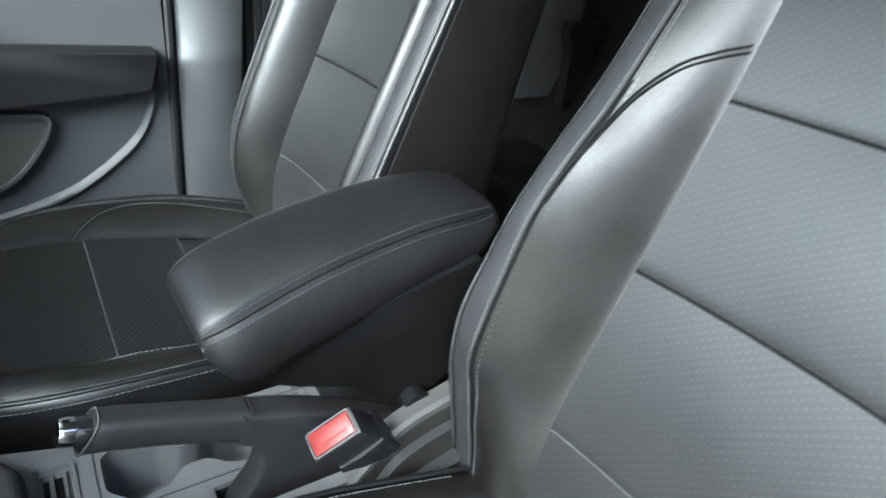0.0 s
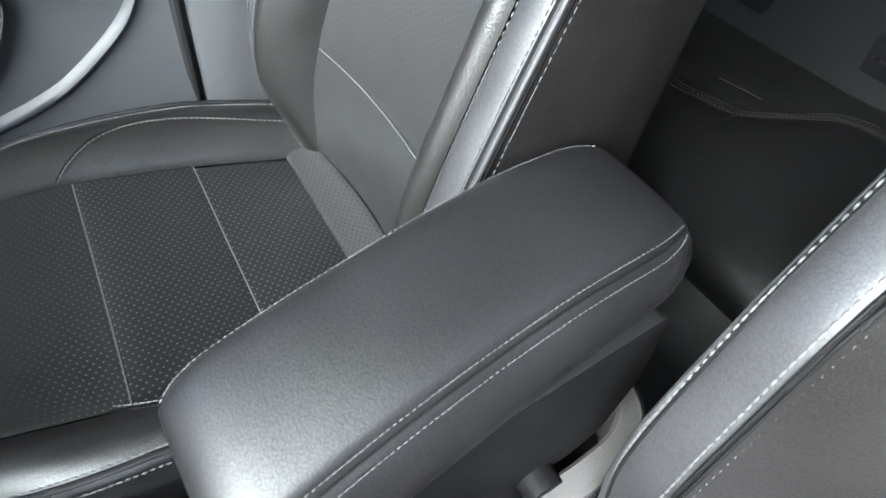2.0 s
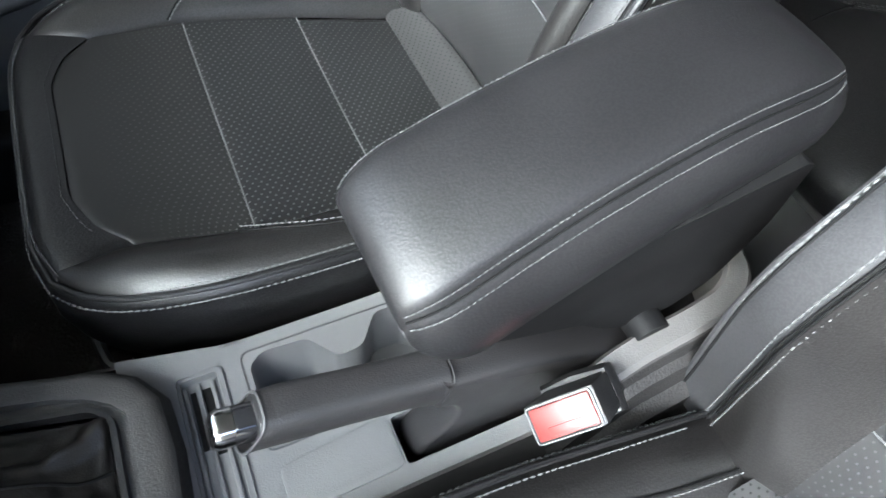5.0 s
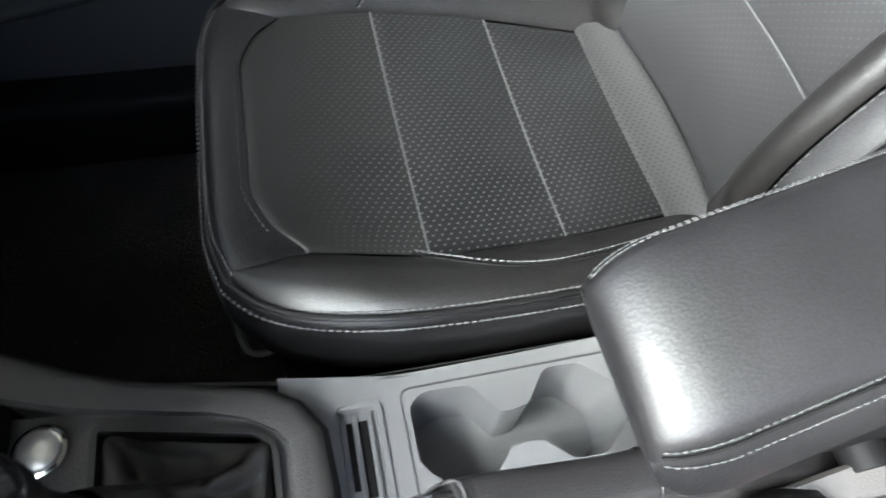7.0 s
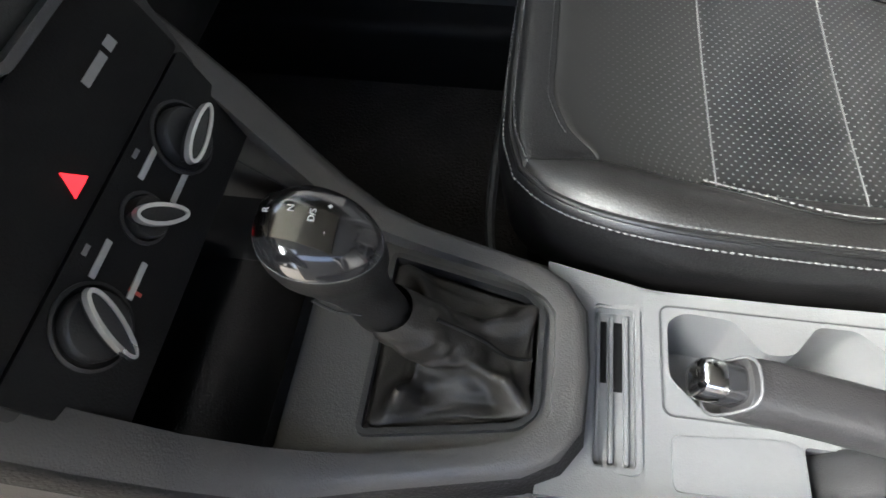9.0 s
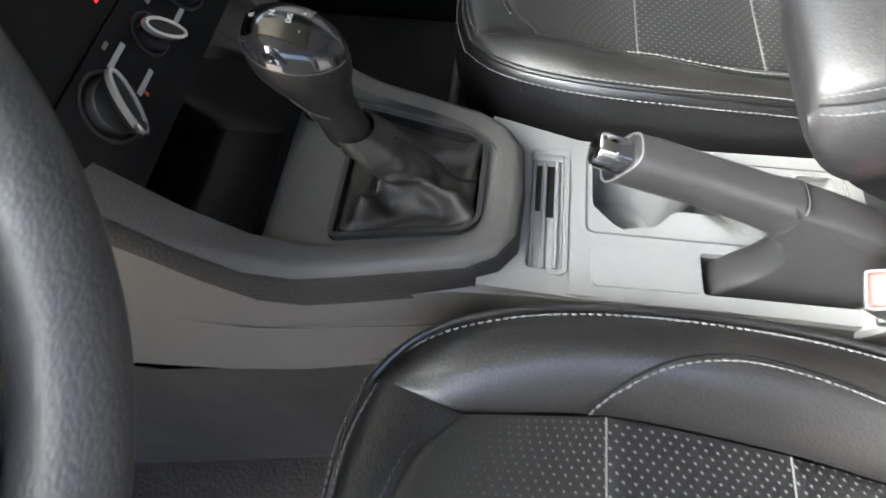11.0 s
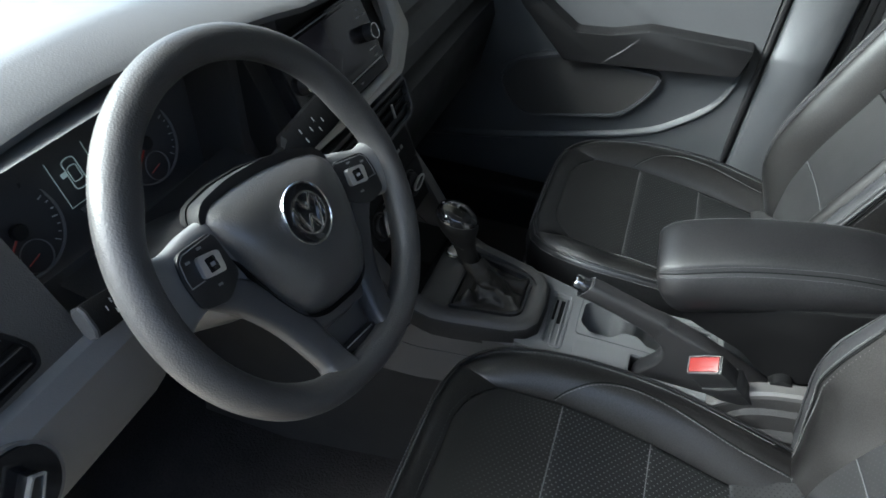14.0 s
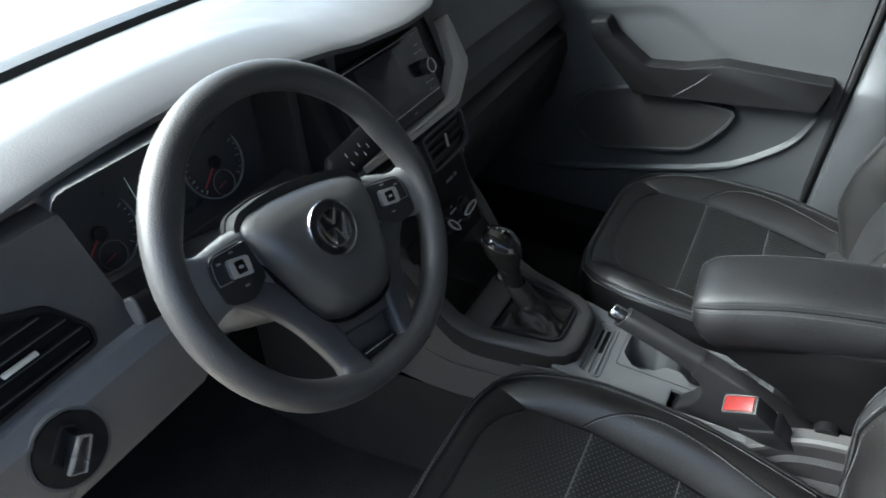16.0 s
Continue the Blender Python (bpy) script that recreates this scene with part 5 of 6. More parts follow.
# passenger side: upper grey band, groove, dark lower panel with the glove box
face(0.165, 0.76, [(-0.215, 0.785), (-0.195, 0.765), (-0.165, 0.700), (-0.158, 0.682)], DASH, "upper_panel", "grey upper panel before the passenger")
face(0.165, 0.76, [(-0.158, 0.682), (-0.170, 0.676), (-0.160, 0.664)], GREY_DARK, "groove", "")
face(0.165, 0.76, [(-0.160, 0.664), (-0.135, 0.640), (-0.128, 0.610), (-0.150, 0.590)], GREY_DARK, "middle_panel", "dark grey middle panel")
face(0.150, 0.76, [(-0.150, 0.592), (-0.120, 0.575), (-0.112, 0.540), (-0.138, 0.420), (-0.20, 0.340), (-0.35, 0.285), (-0.58, 0.260)], BLACK, "glove_box", "black glove box lid")
# driver side
face(-0.76, -0.497, [(-0.222, 0.785), (-0.192, 0.782), (-0.187, 0.776), (-0.150, 0.700), (-0.1365, 0.672)], SURROUND, "end_panel", "dark grey panel round the outer vent")
face(-0.76, -0.44, [(-0.150, 0.678), (-0.128, 0.668), (-0.118, 0.650), (-0.122, 0.605), (-0.140, 0.545), (-0.165, 0.505), (-0.185, 0.500)], GREY, "knee_panel", "grey lower panel under the wheel")
face(-0.44, -0.16, [(-0.235, 0.640), (-0.20, 0.632), (-0.17, 0.61), (-0.175, 0.54), (-0.20, 0.50), (-0.22, 0.495)], GREY_DARK, "column_panel", "dark grey panel behind the column")
face(-0.76, -0.12, [(-0.185, 0.502), (-0.35, 0.46), (-0.55, 0.40)], BLACK, "underside", "black underside")
# instrument cluster
CL = -0.265
part("bezel_edge", tube(spline([(-0.232, -0.096, 0.735), (-0.230, -0.090, 0.690), (-0.222, -0.098, 0.645), (-0.214, -0.122, 0.614), (-0.214, -0.20, 0.612), (-0.214, -0.30, 0.617)], 8), 0.0032, 8), LIFTED_GREY, dash, "pale inner edge of the instrument hood")
cluster = part("cluster_face", box((CL - 0.02, -0.545, 0.60), (CL - 0.010, -0.10, 0.80)), HAZED_FACE, dash, "black instrument cluster, lightened by painted haze")
hood_out = rounded([(-0.503, 0.800), (-0.503, 0.680), (-0.455, 0.618), (-0.20, 0.604), (-0.118, 0.604), (-0.082, 0.655), (-0.082, 0.800)], 0.02)
hood_in = [((y + 0.292) * 0.96 - 0.292, 0.700 + (z - 0.700) * 0.95) for y, z in hood_out]
# hood coloured lighter to offset the shadow inside it
part("cluster_hood", loft([[Vector((-0.190, y, z)) for y, z in hood_out], [Vector((-0.197, (y + 0.292) * 0.985 - 0.292, 0.700 + (z - 0.700) * 0.98)) for y, z in hood_out], [Vector((CL - 0.006, y, z)) for y, z in hood_in]], True, False), LIFTED_GREY, dash, "grey hood round the instruments, lightened against its shadow", sharp=50)
for y, z, r in ((-0.4315, 0.688, 0.048), (-0.2560, 0.686, 0.048)):
    gm = pose(CL - 0.008, y, z, 0, 73, 0)
    bm = hoop([(r, 0.0), (r, 0.004), (r - 0.0012, 0.005), (r - 0.0024, 0.002)], 48)
    bm.transform(gm)
    g = part("gauge", bm, DIM, dash, "round gauge with a red needle")
    bm = hoop([(r * 0.36, 0.001), (r * 0.36, 0.0030), (r * 0.345, 0.0030), (r * 0.34, 0.001)], 32)
    bm.transform(gm @ Matrix.Translation((0.030, 0.002, 0)))
    part("small_dial", bm, DIM, g)
    bm = box((-0.0006, -0.003, 0.0020), (0.0006, r * 0.26, 0.0032), 0.0003)
    bm.transform(gm @ Matrix.Translation((0.030, 0.002, 0)) @ Matrix.Rotation(radians(-165), 4, "Z"))
    part("needle", bm, NEEDLE, g, "short red needle")
    for k in range(9):
        a = radians(-35 + 250 * k / 8)
        part("numeral_bar", box((-0.0018, -0.0014, 0.0022), (0.0018, 0.0014, 0.0028)), DIM, g).matrix_basis = Matrix.Translation(-dash.matrix_basis.translation) @ gm @ Matrix.Translation((-math.sin(a) * r * 0.70, -math.cos(a) * r * 0.70, 0))
    ticks = []
    for k in range(25):
        a = radians(225 - 270 * k / 24) + math.pi
        rr = r * (0.84 if k % 3 else 0.78)
        ticks.append(box((-0.0005, rr, 0.0022), (0.0005, r * 0.90, 0.0030)))
        ticks[-1].transform(Matrix.Rotation(2 * math.pi * (k / 24 - 0.5) * 0.75 + math.pi / 2, 4, "Z"))
    bm = merge(*ticks)
    bm.transform(gm)
    part("scale", bm, MARK, g, "fine grey scale marks")
    bm = box((-0.001, -0.006, 0.004), (0.001, r * 0.78, 0.0055), 0.0004)
    bm.transform(gm @ Matrix.Rotation(radians(-142), 4, "Z"))
    part("needle", bm, NEEDLE, g, "red needle")
    bm = lathe([(0.0085, 0.003), (0.0085, 0.007), (0.007, 0.0085), (0.0005, 0.0085)], 24)
    bm.transform(gm)
    part("needle_cap", bm, BLACK, g)
dm = pose(CL - 0.004, -0.353, 0.708, 0, 73, 0)
bm = frame_bar([(-0.028, -0.0235), (0.028, -0.0235), (0.028, 0.0235), (-0.028, 0.0235)], "z", 0.0, 0.0008, 0.0007)
bm.transform(dm)
disp = part("display", bm, LIT_WHITE, dash, "thin lit border of the central display")
car = rounded([(-0.015, -0.008), (0.015, -0.008), (0.017, 0.0), (0.015, 0.008), (-0.015, 0.008), (-0.017, 0.0)], 0.005)
bm = merge(frame_bar(car, "z", 0.0, 0.0006, 0.0010), frame_bar([(x * 0.5, y * 0.7) for x, y in car], "z", 0.0, 0.0006, 0.0008), box((-0.006, -0.015, 0), (-0.001, -0.0085, 0.0006)))
bm.transform(dm)
part("car_symbol", bm, LIT_WHITE, disp, "lit car outline with an open door")
lettering("95164", 0.0085, dm @ Matrix.Translation((0.036, -0.006, 0.0004)) @ pose(0, 0, 0, 0, 0, 90), DIM, disp)
for y in (-0.345, -0.30):
    part("warning_label", box((-0.232, y, 0.6255), (-0.228, y + 0.016, 0.6315)), DIM, dash)
# outer vent
vo = rounded([(-0.72, 0.772), (-0.615, 0.750), (-0.555, 0.728), (-0.536, 0.697), (-0.541, 0.683), (-0.72, 0.676)], 0.006)


def on_panel(bm):
    """Leans a piece made at x = 0 back onto the sloping end panel."""
    for v in bm.verts:
        v.co.x += -0.150 - 0.4854 * (v.co.z - 0.700)
    return bm


vent = part("air_vent", on_panel(frame_bar(vo, "x", -0.004, 0.007, 0.004)), BLACK_SOFT, dash, "outer air vent with black louvres")
# no opening behind: a black plate stands in for the vent's shaded depth
part("vent_back", on_panel(prism(vo, "x", -0.004, 0.0025)), SHADED_BLACK, vent)
for k, y in enumerate((-0.546, -0.543, -0.550, -0.566, -0.594)):
    z = 0.689 + 0.0128 * k
    lv = part("louvre", on_panel(box((0.001, -0.72, z - 0.0012), (0.0085, y, z + 0.0012), 0.0006)), BLACK_SOFT, vent)
    part("louvre_edge", on_panel(box((0.0082, -0.72, z - 0.0004), (0.0090, y, z + 0.0004), 0.0002)), GREY_DARK, lv)
part("vent_tab", on_panel(box((0.008, -0.616, 0.706), (0.0125, -0.584, 0.7090), 0.0010)), SATIN, vent, "satin silver tab")
# light switch
sm = pose(-0.119, -0.610, 0.620, 0, 84, 0)
ov = [(0.040 * math.cos(a), 0.034 * math.sin(a)) for a in (2 * math.pi * k / 36 for k in range(36))]
bm = loft([[Vector((x, y, 0.0)) for x, y in ov], [Vector((x * 0.97, y * 0.97, 0.005)) for x, y in ov]])
bm.transform(sm)
sw = part("light_switch", bm, GLOSS, dash, "oval light switch with a silver knob")
bm = frame_bar([(x * 1.04, y * 1.04) for x, y in ov], "z", -0.002, 0.004, 0.0035)
bm.transform(sm)
part("switch_rim", bm, DASH, sw, "pale rim")
bm = box((-0.0165, -0.0060, 0.003), (0.0165, 0.0060, 0.018), 0.003)
bm.transform(sm @ Matrix.Rotation(radians(-39), 4, "Z"))
part("switch_knob", bm, BLACK, sw)
bm = frame_bar([(-0.017, -0.0050), (0.017, -0.0070), (0.017, 0.0070), (-0.017, 0.0050)], "z", 0.016, 0.0200, 0.0030)
bm.transform(sm @ Matrix.Rotation(radians(-39), 4, "Z"))
part("switch_grip", bm, SATIN, sw, "silver grip edge")
part("panel_seam", tube([(-0.119, -0.618, 0.578), (-0.130, -0.626, 0.555), (-0.140, -0.628, 0.540)], 0.0012, 6), BLACK, dash)

part("stack_filler", box((-0.42, -0.165, 0.58), (-0.205, 0.20, 0.792), 0.004), SURROUND, dash, "dark body behind the radio")
# centre stack, all on one leaning plane
ST = Matrix(((0, -0.4103, 0.9119, -0.150), (1, 0, 0, 0.0), (0, 0.9119, 0.4103, 0.70), (0, 0, 0, 1)))


def on_stack(name, bm, mat_, parent=None, label=""):
    bm.transform(ST)
    return part(name, bm, mat_, parent or dash, label)


on_stack("stack_body", prism(rounded([(-0.150, 0.094), (0.12, 0.094), (0.185, 0.055), (0.195, 0.0), (0.135, -0.070), (0.132, -0.13), (0.118, -0.20), (0.105, -0.275), (-0.105, -0.275), (-0.118, -0.20), (-0.150, -0.07)], 0.01), "z", -0.07, -0.018, 0.002), BLACK, label="black centre stack")
t_out = [(0.196, 0.060), (0.200, 0.042), (0.206, -0.020), (0.196, -0.034), (0.142, -0.068), (0.128, -0.073), (0.0, -0.071), (-0.136, -0.064)]
t_in = [(0.182, 0.058), (0.184, 0.040), (0.173, -0.012), (0.165, -0.020), (0.124, -0.050), (0.112, -0.055), (0.0, -0.057), (-0.136, -0.050)]
rings = []
for (xo, yo), (xi, yi) in zip(t_out, t_in):
    mx, my = xo * 0.35 + xi * 0.65, yo * 0.35 + yi * 0.65
    rings.append([Vector((xi, yi, -0.024)), Vector((xi, yi, 0.001)), Vector((mx, my, 0.009)), Vector((mx * 0.8 + xo * 0.2, my * 0.8 + yo * 0.2, 0.0065)), Vector((xo, yo, 0.009)), Vector((xo + 0.001, yo - 0.001, 0.006)), Vector((xo + 0.001, yo - 0.001, -0.03))])
on_stack("radio_trim", loft(rings, False, False), TRIM, label="satin warm grey trim round the radio")
radio = on_stack("radio", prism(rounded([(-0.122, -0.052), (0.108, -0.052), (0.108, 0.070), (-0.122, 0.070)], 0.004), "z", -0.028, 0.004, 0.002), GLOSS, label="black radio with a dark touch screen")
on_stack("screen", prism(rounded([(-0.069, -0.022), (0.056, -0.022), (0.056, 0.060), (-0.069, 0.060)], 0.002), "z", 0.0035, 0.0048, 0.0004), SCREEN, radio, "dark screen, switched off")
for kx in (-0.098, 0.088):
    bm = lathe([(0.0125, 0.003), (0.0122, 0.016), (0.0112, 0.0182), (0.0085, 0.0184), (0.0075, 0.0172), (0.0005, 0.0172)], 32)
    bm.transform(Matrix.Translation((kx, 0.009, 0)))
    kn = on_stack("radio_knob", bm, BLACK, radio, "round black knob")
    bm = hoop([(0.0116, 0.0172), (0.0112, 0.0188), (0.0100, 0.0188), (0.0096, 0.0176)], 32)
    bm.transform(Matrix.Translation((kx, 0.009, 0)))
    on_stack("knob_ring", bm, CHROME, kn, "chrome ring")
    for y in (0.034, -0.014):
        on_stack("key_line", box((kx - 0.012, y, 0.0038), (kx + 0.012, y + 0.0014, 0.0046)), KEY_GREY, radio, "thin pale key line")
    for y in (0.058, 0.044, -0.026):
        on_stack("key_print", box((kx - 0.005, y, 0.0038), (kx + 0.005, y + 0.0026, 0.0044)), DIM, radio)
on_stack("disc_slot", box((-0.072, -0.0325, 0.0035), (0.104, -0.0310, 0.0050), 0.0004), SATIN, radio, "thin silver strip")
on_stack("lower_flap", prism(rounded([(-0.075, -0.0495), (0.104, -0.0495), (0.104, -0.0345), (-0.075, -0.0345)], 0.002), "z", 0.002, 0.0052, 0.0008), BLACK, radio, "black flap under the screen")
on_stack("key_print", box((0.018, -0.0430, 0.0050), (0.026, -0.0405, 0.0057)), DIM, radio)
on_stack("top_strip", box((-0.118, 0.0640, 0.0035), (0.104, 0.0654, 0.0050), 0.0004), DIM, radio, "thin pale strip")
for sx in (-1, 1):
    vy = [(sx * 0.008, -0.082), (sx * 0.134, -0.082), (sx * 0.126, -0.128), (sx * 0.112, -0.137), (sx * 0.008, -0.137)]
    if sx < 0:
        vy = vy[::-1]
    v2 = on_stack("center_vent", frame_bar(rounded(vy, 0.006), "z", -0.012, 0.006, 0.006), GREY_DARK, label="centre air vent with black louvres")
    on_stack("vent_back", prism(rounded(vy, 0.006), "z", -0.030, -0.0035), BLACK, v2)
    for k in range(3):
        bm = box((min(sx * 0.010, sx * 0.120), -0.0010, -0.008), (max(sx * 0.010, sx * 0.120), 0.0010, 0.004), 0.0006)
        bm.transform(Matrix.Translation((0, -0.092 - 0.0135 * k, 0.002)) @ Matrix.Rotation(radians(-25), 4, "X"))
        on_stack("louvre", bm, SHADED_BLACK, v2)
    bm = box((-0.0016, -0.011, 0.006), (0.0016, 0.011, 0.010), 0.0008)
    bm.transform(Matrix.Translation((sx * 0.062, -0.107, 0.0)) @ Matrix.Rotation(radians(-12), 4, "Z"))
    on_stack("vent_tab", bm, SATIN, v2, "thin silver tab")
hz = on_stack("hazard_panel", prism(rounded([(-0.112, -0.144), (0.112, -0.144), (0.110, -0.205), (-0.110, -0.205)], 0.004), "z", -0.030, -0.014, 0.001), BLACK_SOFT, label="black switch panel with a hazard button")
tri_ = [(-0.0105, -0.1965), (-0.004, -0.1840), (0.0035, -0.1965)]
on_stack("hazard_symbol", prism(tri_, "z", -0.0142, -0.0132), LIT_RED, hz, "lit red triangle")
on_stack("print_bar", box((0.045, -0.176, -0.0142), (0.068, -0.171, -0.0136)), DIM, hz)
on_stack("print_bar", box((0.072, -0.176, -0.0142), (0.080, -0.170, -0.0136)), DIM, hz)
cl = on_stack("climate_panel", prism(rounded([(-0.110, -0.207), (0.110, -0.207), (0.106, -0.274), (-0.106, -0.274)], 0.005), "z", -0.030, -0.0145, 0.002), BLACK_SOFT, label="black heating panel with three knobs")
for kx, ka, long_ in ((-0.062, -27, 1.0), (0.003, 36, 0.8), (0.061, 97, 1.0)):
    cm = Matrix.Translation((kx, -0.2330, -0.0150))
    r = 0.0225 if long_ == 1.0 else 0.0150
    bm = lathe([(r, 0.0), (r, 0.0015), (r - 0.0018, 0.002), (r - 0.003, 0.0005)], 40)
    bm.transform(cm)
    dial = on_stack("dial", bm, BLACK, cl, "round dial with a silver grip")
    bm = lathe([(r * 0.8, 0.0), (r * 0.78, 0.006), (r * 0.72, 0.0075), (0.0005, 0.0075)], 40)
    bm.transform(cm)
    on_stack("dial_body", bm, BLACK, dial)
    grip = [(0.0051 * math.sin(w) * (1 - 0.12 * math.cos(w)), -0.0198 * long_ * math.cos(w)) for w in (2 * math.pi * k / 36 for k in range(36))]
    bm = prism([(x * 0.85, y * 0.92) for x, y in grip], "z", 0.006, 0.0160, 0.001)
    bm.transform(cm @ Matrix.Rotation(radians(ka), 4, "Z"))
    on_stack("grip", bm, BLACK, dial)
    bm = frame_bar(grip, "z", 0.0130, 0.0170, 0.0026)
    bm.transform(cm @ Matrix.Rotation(radians(ka), 4, "Z"))
    on_stack("grip_edge", bm, SATIN, dial, "silver grip edge")
for x in (-0.030, 0.032):
    for y0 in (-0.222, -0.2450):
        on_stack("key_line", box((x - 0.0110, y0 - 0.001, -0.0147), (x + 0.0110, y0 + 0.0026, -0.0136), 0.0004), KEY_GREY, cl, "pale key")
    on_stack("print_dot", box((x - 0.003, -0.2140, -0.0147), (x + 0.003, -0.2115, -0.0140)), DIM, cl)
on_stack("dial_mark", box((-0.0370, -0.250, -0.0147), (-0.0350, -0.242, -0.0138)), NEEDLE, cl, "small red mark")


# ---- passenger door ----
door = thing("door_1", (0.12, 0.66, 0.30), "grey passenger door card with a black armrest and map pocket", "door", kind="structure")


def card_y(x, z):
    y = 0.672 + 0.012 * math.sin((z - 0.3) * 5.0) * 0.5 - 0.02 * max(0, 0.34 - z) * 3
    # the panel round the pull lies a little deeper than the upper card
    edge = along(x, [(-0.42, 0.60), (-0.06, 0.632), (0.086, 0.657), (0.15, 0.634), (0.21, 0.592), (0.30, 0.55), (0.47, 0.50)])
    return y + 0.008 / (1 + math.exp((z - edge) / 0.006))


xs_, zs_ = [-0.42 + 0.885 * k / 88 for k in range(89)], [0.06 + 0.78 * k / 90 for k in range(91)]
part("door_card", loft([[Vector((x, card_y(x, z), z)) for z in zs_] + [Vector((x, 0.72, 0.84)), Vector((x, 0.72, 0.06))] for x in xs_]), DOOR_GREY, door, "grey plastic door card", sharp=50)
lowz = spline([(-0.36, 0.200, 0), (-0.095, 0.235, 0), (0.154, 0.288, 0), (0.270, 0.320, 0), (0.330, 0.350, 0), (0.403, 0.410, 0), (0.434, 0.470, 0), (0.446, 0.53, 0)], 8)
ledge = []
for p in lowz:
    y = card_y(p.x, p.y)
    ledge.append([Vector((p.x, y + 0.004, p.y - 0.012)), Vector((p.x, y - 0.004, p.y - 0.008)), Vector((p.x + 0.002, y - 0.010, p.y)), Vector((p.x, y - 0.008, p.y + 0.006)), Vector((p.x - 0.004, y + 0.004, p.y + 0.012))])
part("ledge", loft(ledge, False, False), DOOR_GREY, door, "raised grey ledge", sharp=60)
pk = rounded([(0.288, 0.470), (0.268, 0.425), (0.238, 0.385), (0.205, 0.357), (-0.005, 0.313), (-0.055, 0.342), (-0.085, 0.400), (-0.040, 0.452), (0.060, 0.482)], 0.022)
pocket_rim = part("map_pocket", frame_bar(pk, "y", 0.684, 0.662, 0.007), DOOR_GREY, door, "map pocket with a pale rim")
# a flat plate: the shading inside the pocket is given by its darker grey
part("pocket_floor", prism([(x, z) for x, z in pk], "y", 0.6725, 0.6705), GREY_MID, pocket_rim, "flat pocket floor, coloured darker for its shade")
am = rounded([(-0.053, 0.631), (-0.016, 0.637), (0.003, 0.606), (0.085, 0.551), (0.160, 0.557), (0.238, 0.578), (0.447, 0.572), (0.432, 0.511), (0.277, 0.497), (0.148, 0.487), (0.068, 0.480), (-0.043, 0.598)], 0.007)


def arm_off(k, y):
    c = (0.17, 0.52)
    return [Vector((x + (c[0] - x) * k * 0.12, y, z + (c[1] - z) * k)) for x, z in am]


dr = part("door_armrest", loft([arm_off(0.0, 0.678), arm_off(0.0, 0.642), arm_off(0.025, 0.637), arm_off(0.07, 0.634)]), BLACK_SOFT, door, "black padded door armrest and pull", sharp=50)
part("joint", tube([(0.150, 0.6350, 0.490), (0.195, 0.6335, 0.530), (0.235, 0.6360, 0.575)], 0.0012, 6), GREY_DARK, dr)
part("crease", tube([(x, card_y(x, z) - 0.0004, z) for x, z in ((-0.085, 0.425), (-0.05, 0.448), (0.0, 0.470), (0.031, 0.480))], 0.0014, 6), GREY_DARK, door)
part("seal", tube(spline([(0.478, 0.683, 0.84), (0.474, 0.683, 0.60), (0.468, 0.683, 0.40), (0.462, 0.683, 0.25), (0.43, 0.683, 0.10)], 8), 0.007, 8), BLACK, door, "black rubber door seal")
part("door_jamb", box((0.44, 0.690, 0.02), (0.52, 0.715, 0.86)), BLACK, door, "dark gap between door and pillar")
part("door_frame", merge(box((-0.42, 0.685, 0.84), (0.47, 0.72, 0.86), 0.004), box((0.43, 0.67, 0.86), (0.475, 0.70, 1.22), 0.006)), GREY_DARK, door, "dark window frame")
part("window_pane", box((-0.42, 0.690, 0.86), (0.43, 0.694, 1.22)), TINTED, door, "tinted side window")

# ---- pillar, body and rear ----
pil = []
for z in (0.10, 0.22, 0.30, 0.345, 0.40, 0.48, 0.545, 0.555, 0.565, 0.65, 0.80, 1.0, 1.22):
    rear = along(z, [(0.1, 0.68), (0.22, 0.64), (0.30, 0.615), (0.345, 0.592), (0.45, 0.590), (0.65, 0.598), (1.22, 0.63)])
    fr = 0.480 + (z - 0.3) * 0.02
    st_ = 0.008 if z > 0.56 else 0.0
    pil.append([Vector((fr, 0.70, z)), Vector((fr, 0.676 + st_, z)), Vector((fr + 0.008, 0.668 + st_, z)), Vector((fr + 0.05, 0.660 + st_ * 0.7, z)), Vector((rear - 0.008, 0.664, z)), Vector((rear, 0.672, z)), Vector((rear, 0.70, z))])
solid("b_pillar_trim", loft(pil), DOOR_GREY, "grey plastic trim of the B pillar", "pillar", kind="structure", sharp=50)
solid("rear_door_seal", merge(*[box((0.585 + 0.016 * k, 0.688 + 0.004 * (k % 2), 0.05), (0.600 + 0.016 * k, 0.72, 1.22), 0.003) for k in range(4)]), BLACK, "dark ribbed rubber seal behind the pillar", "seal", kind="structure")
solid("floor", merge(box((-0.62, -0.70, -0.01), (1.45, 0.70, 0.015))), CARPET, "dark charcoal carpet on the car floor", "floor", kind="structure")
# pale grey and the wider rear stand in for light on the floor
solid("tunnel", loft([[Vector((x, y, z)) for y, z in ((-0.14, 0.012), (-0.11, 0.12), (-0.08, 0.17), (0.08 + w, 0.17), (0.11 + w, 0.12), (0.14 + w, 0.012))] for x, w in ((0.55, 0.0), (0.70, 0.0), (0.76, 0.09), (0.9, 0.09), (1.1, 0.09))], False, False), GREY, "floor tunnel, coloured pale and widened for the lit floor", "tunnel", kind="structure")
solid("firewall", box((-0.66, -0.74, -0.01), (-0.60, 0.74, 0.725)), CARPET, "dark carpeted bulkhead under the dashboard", "wall", kind="structure")
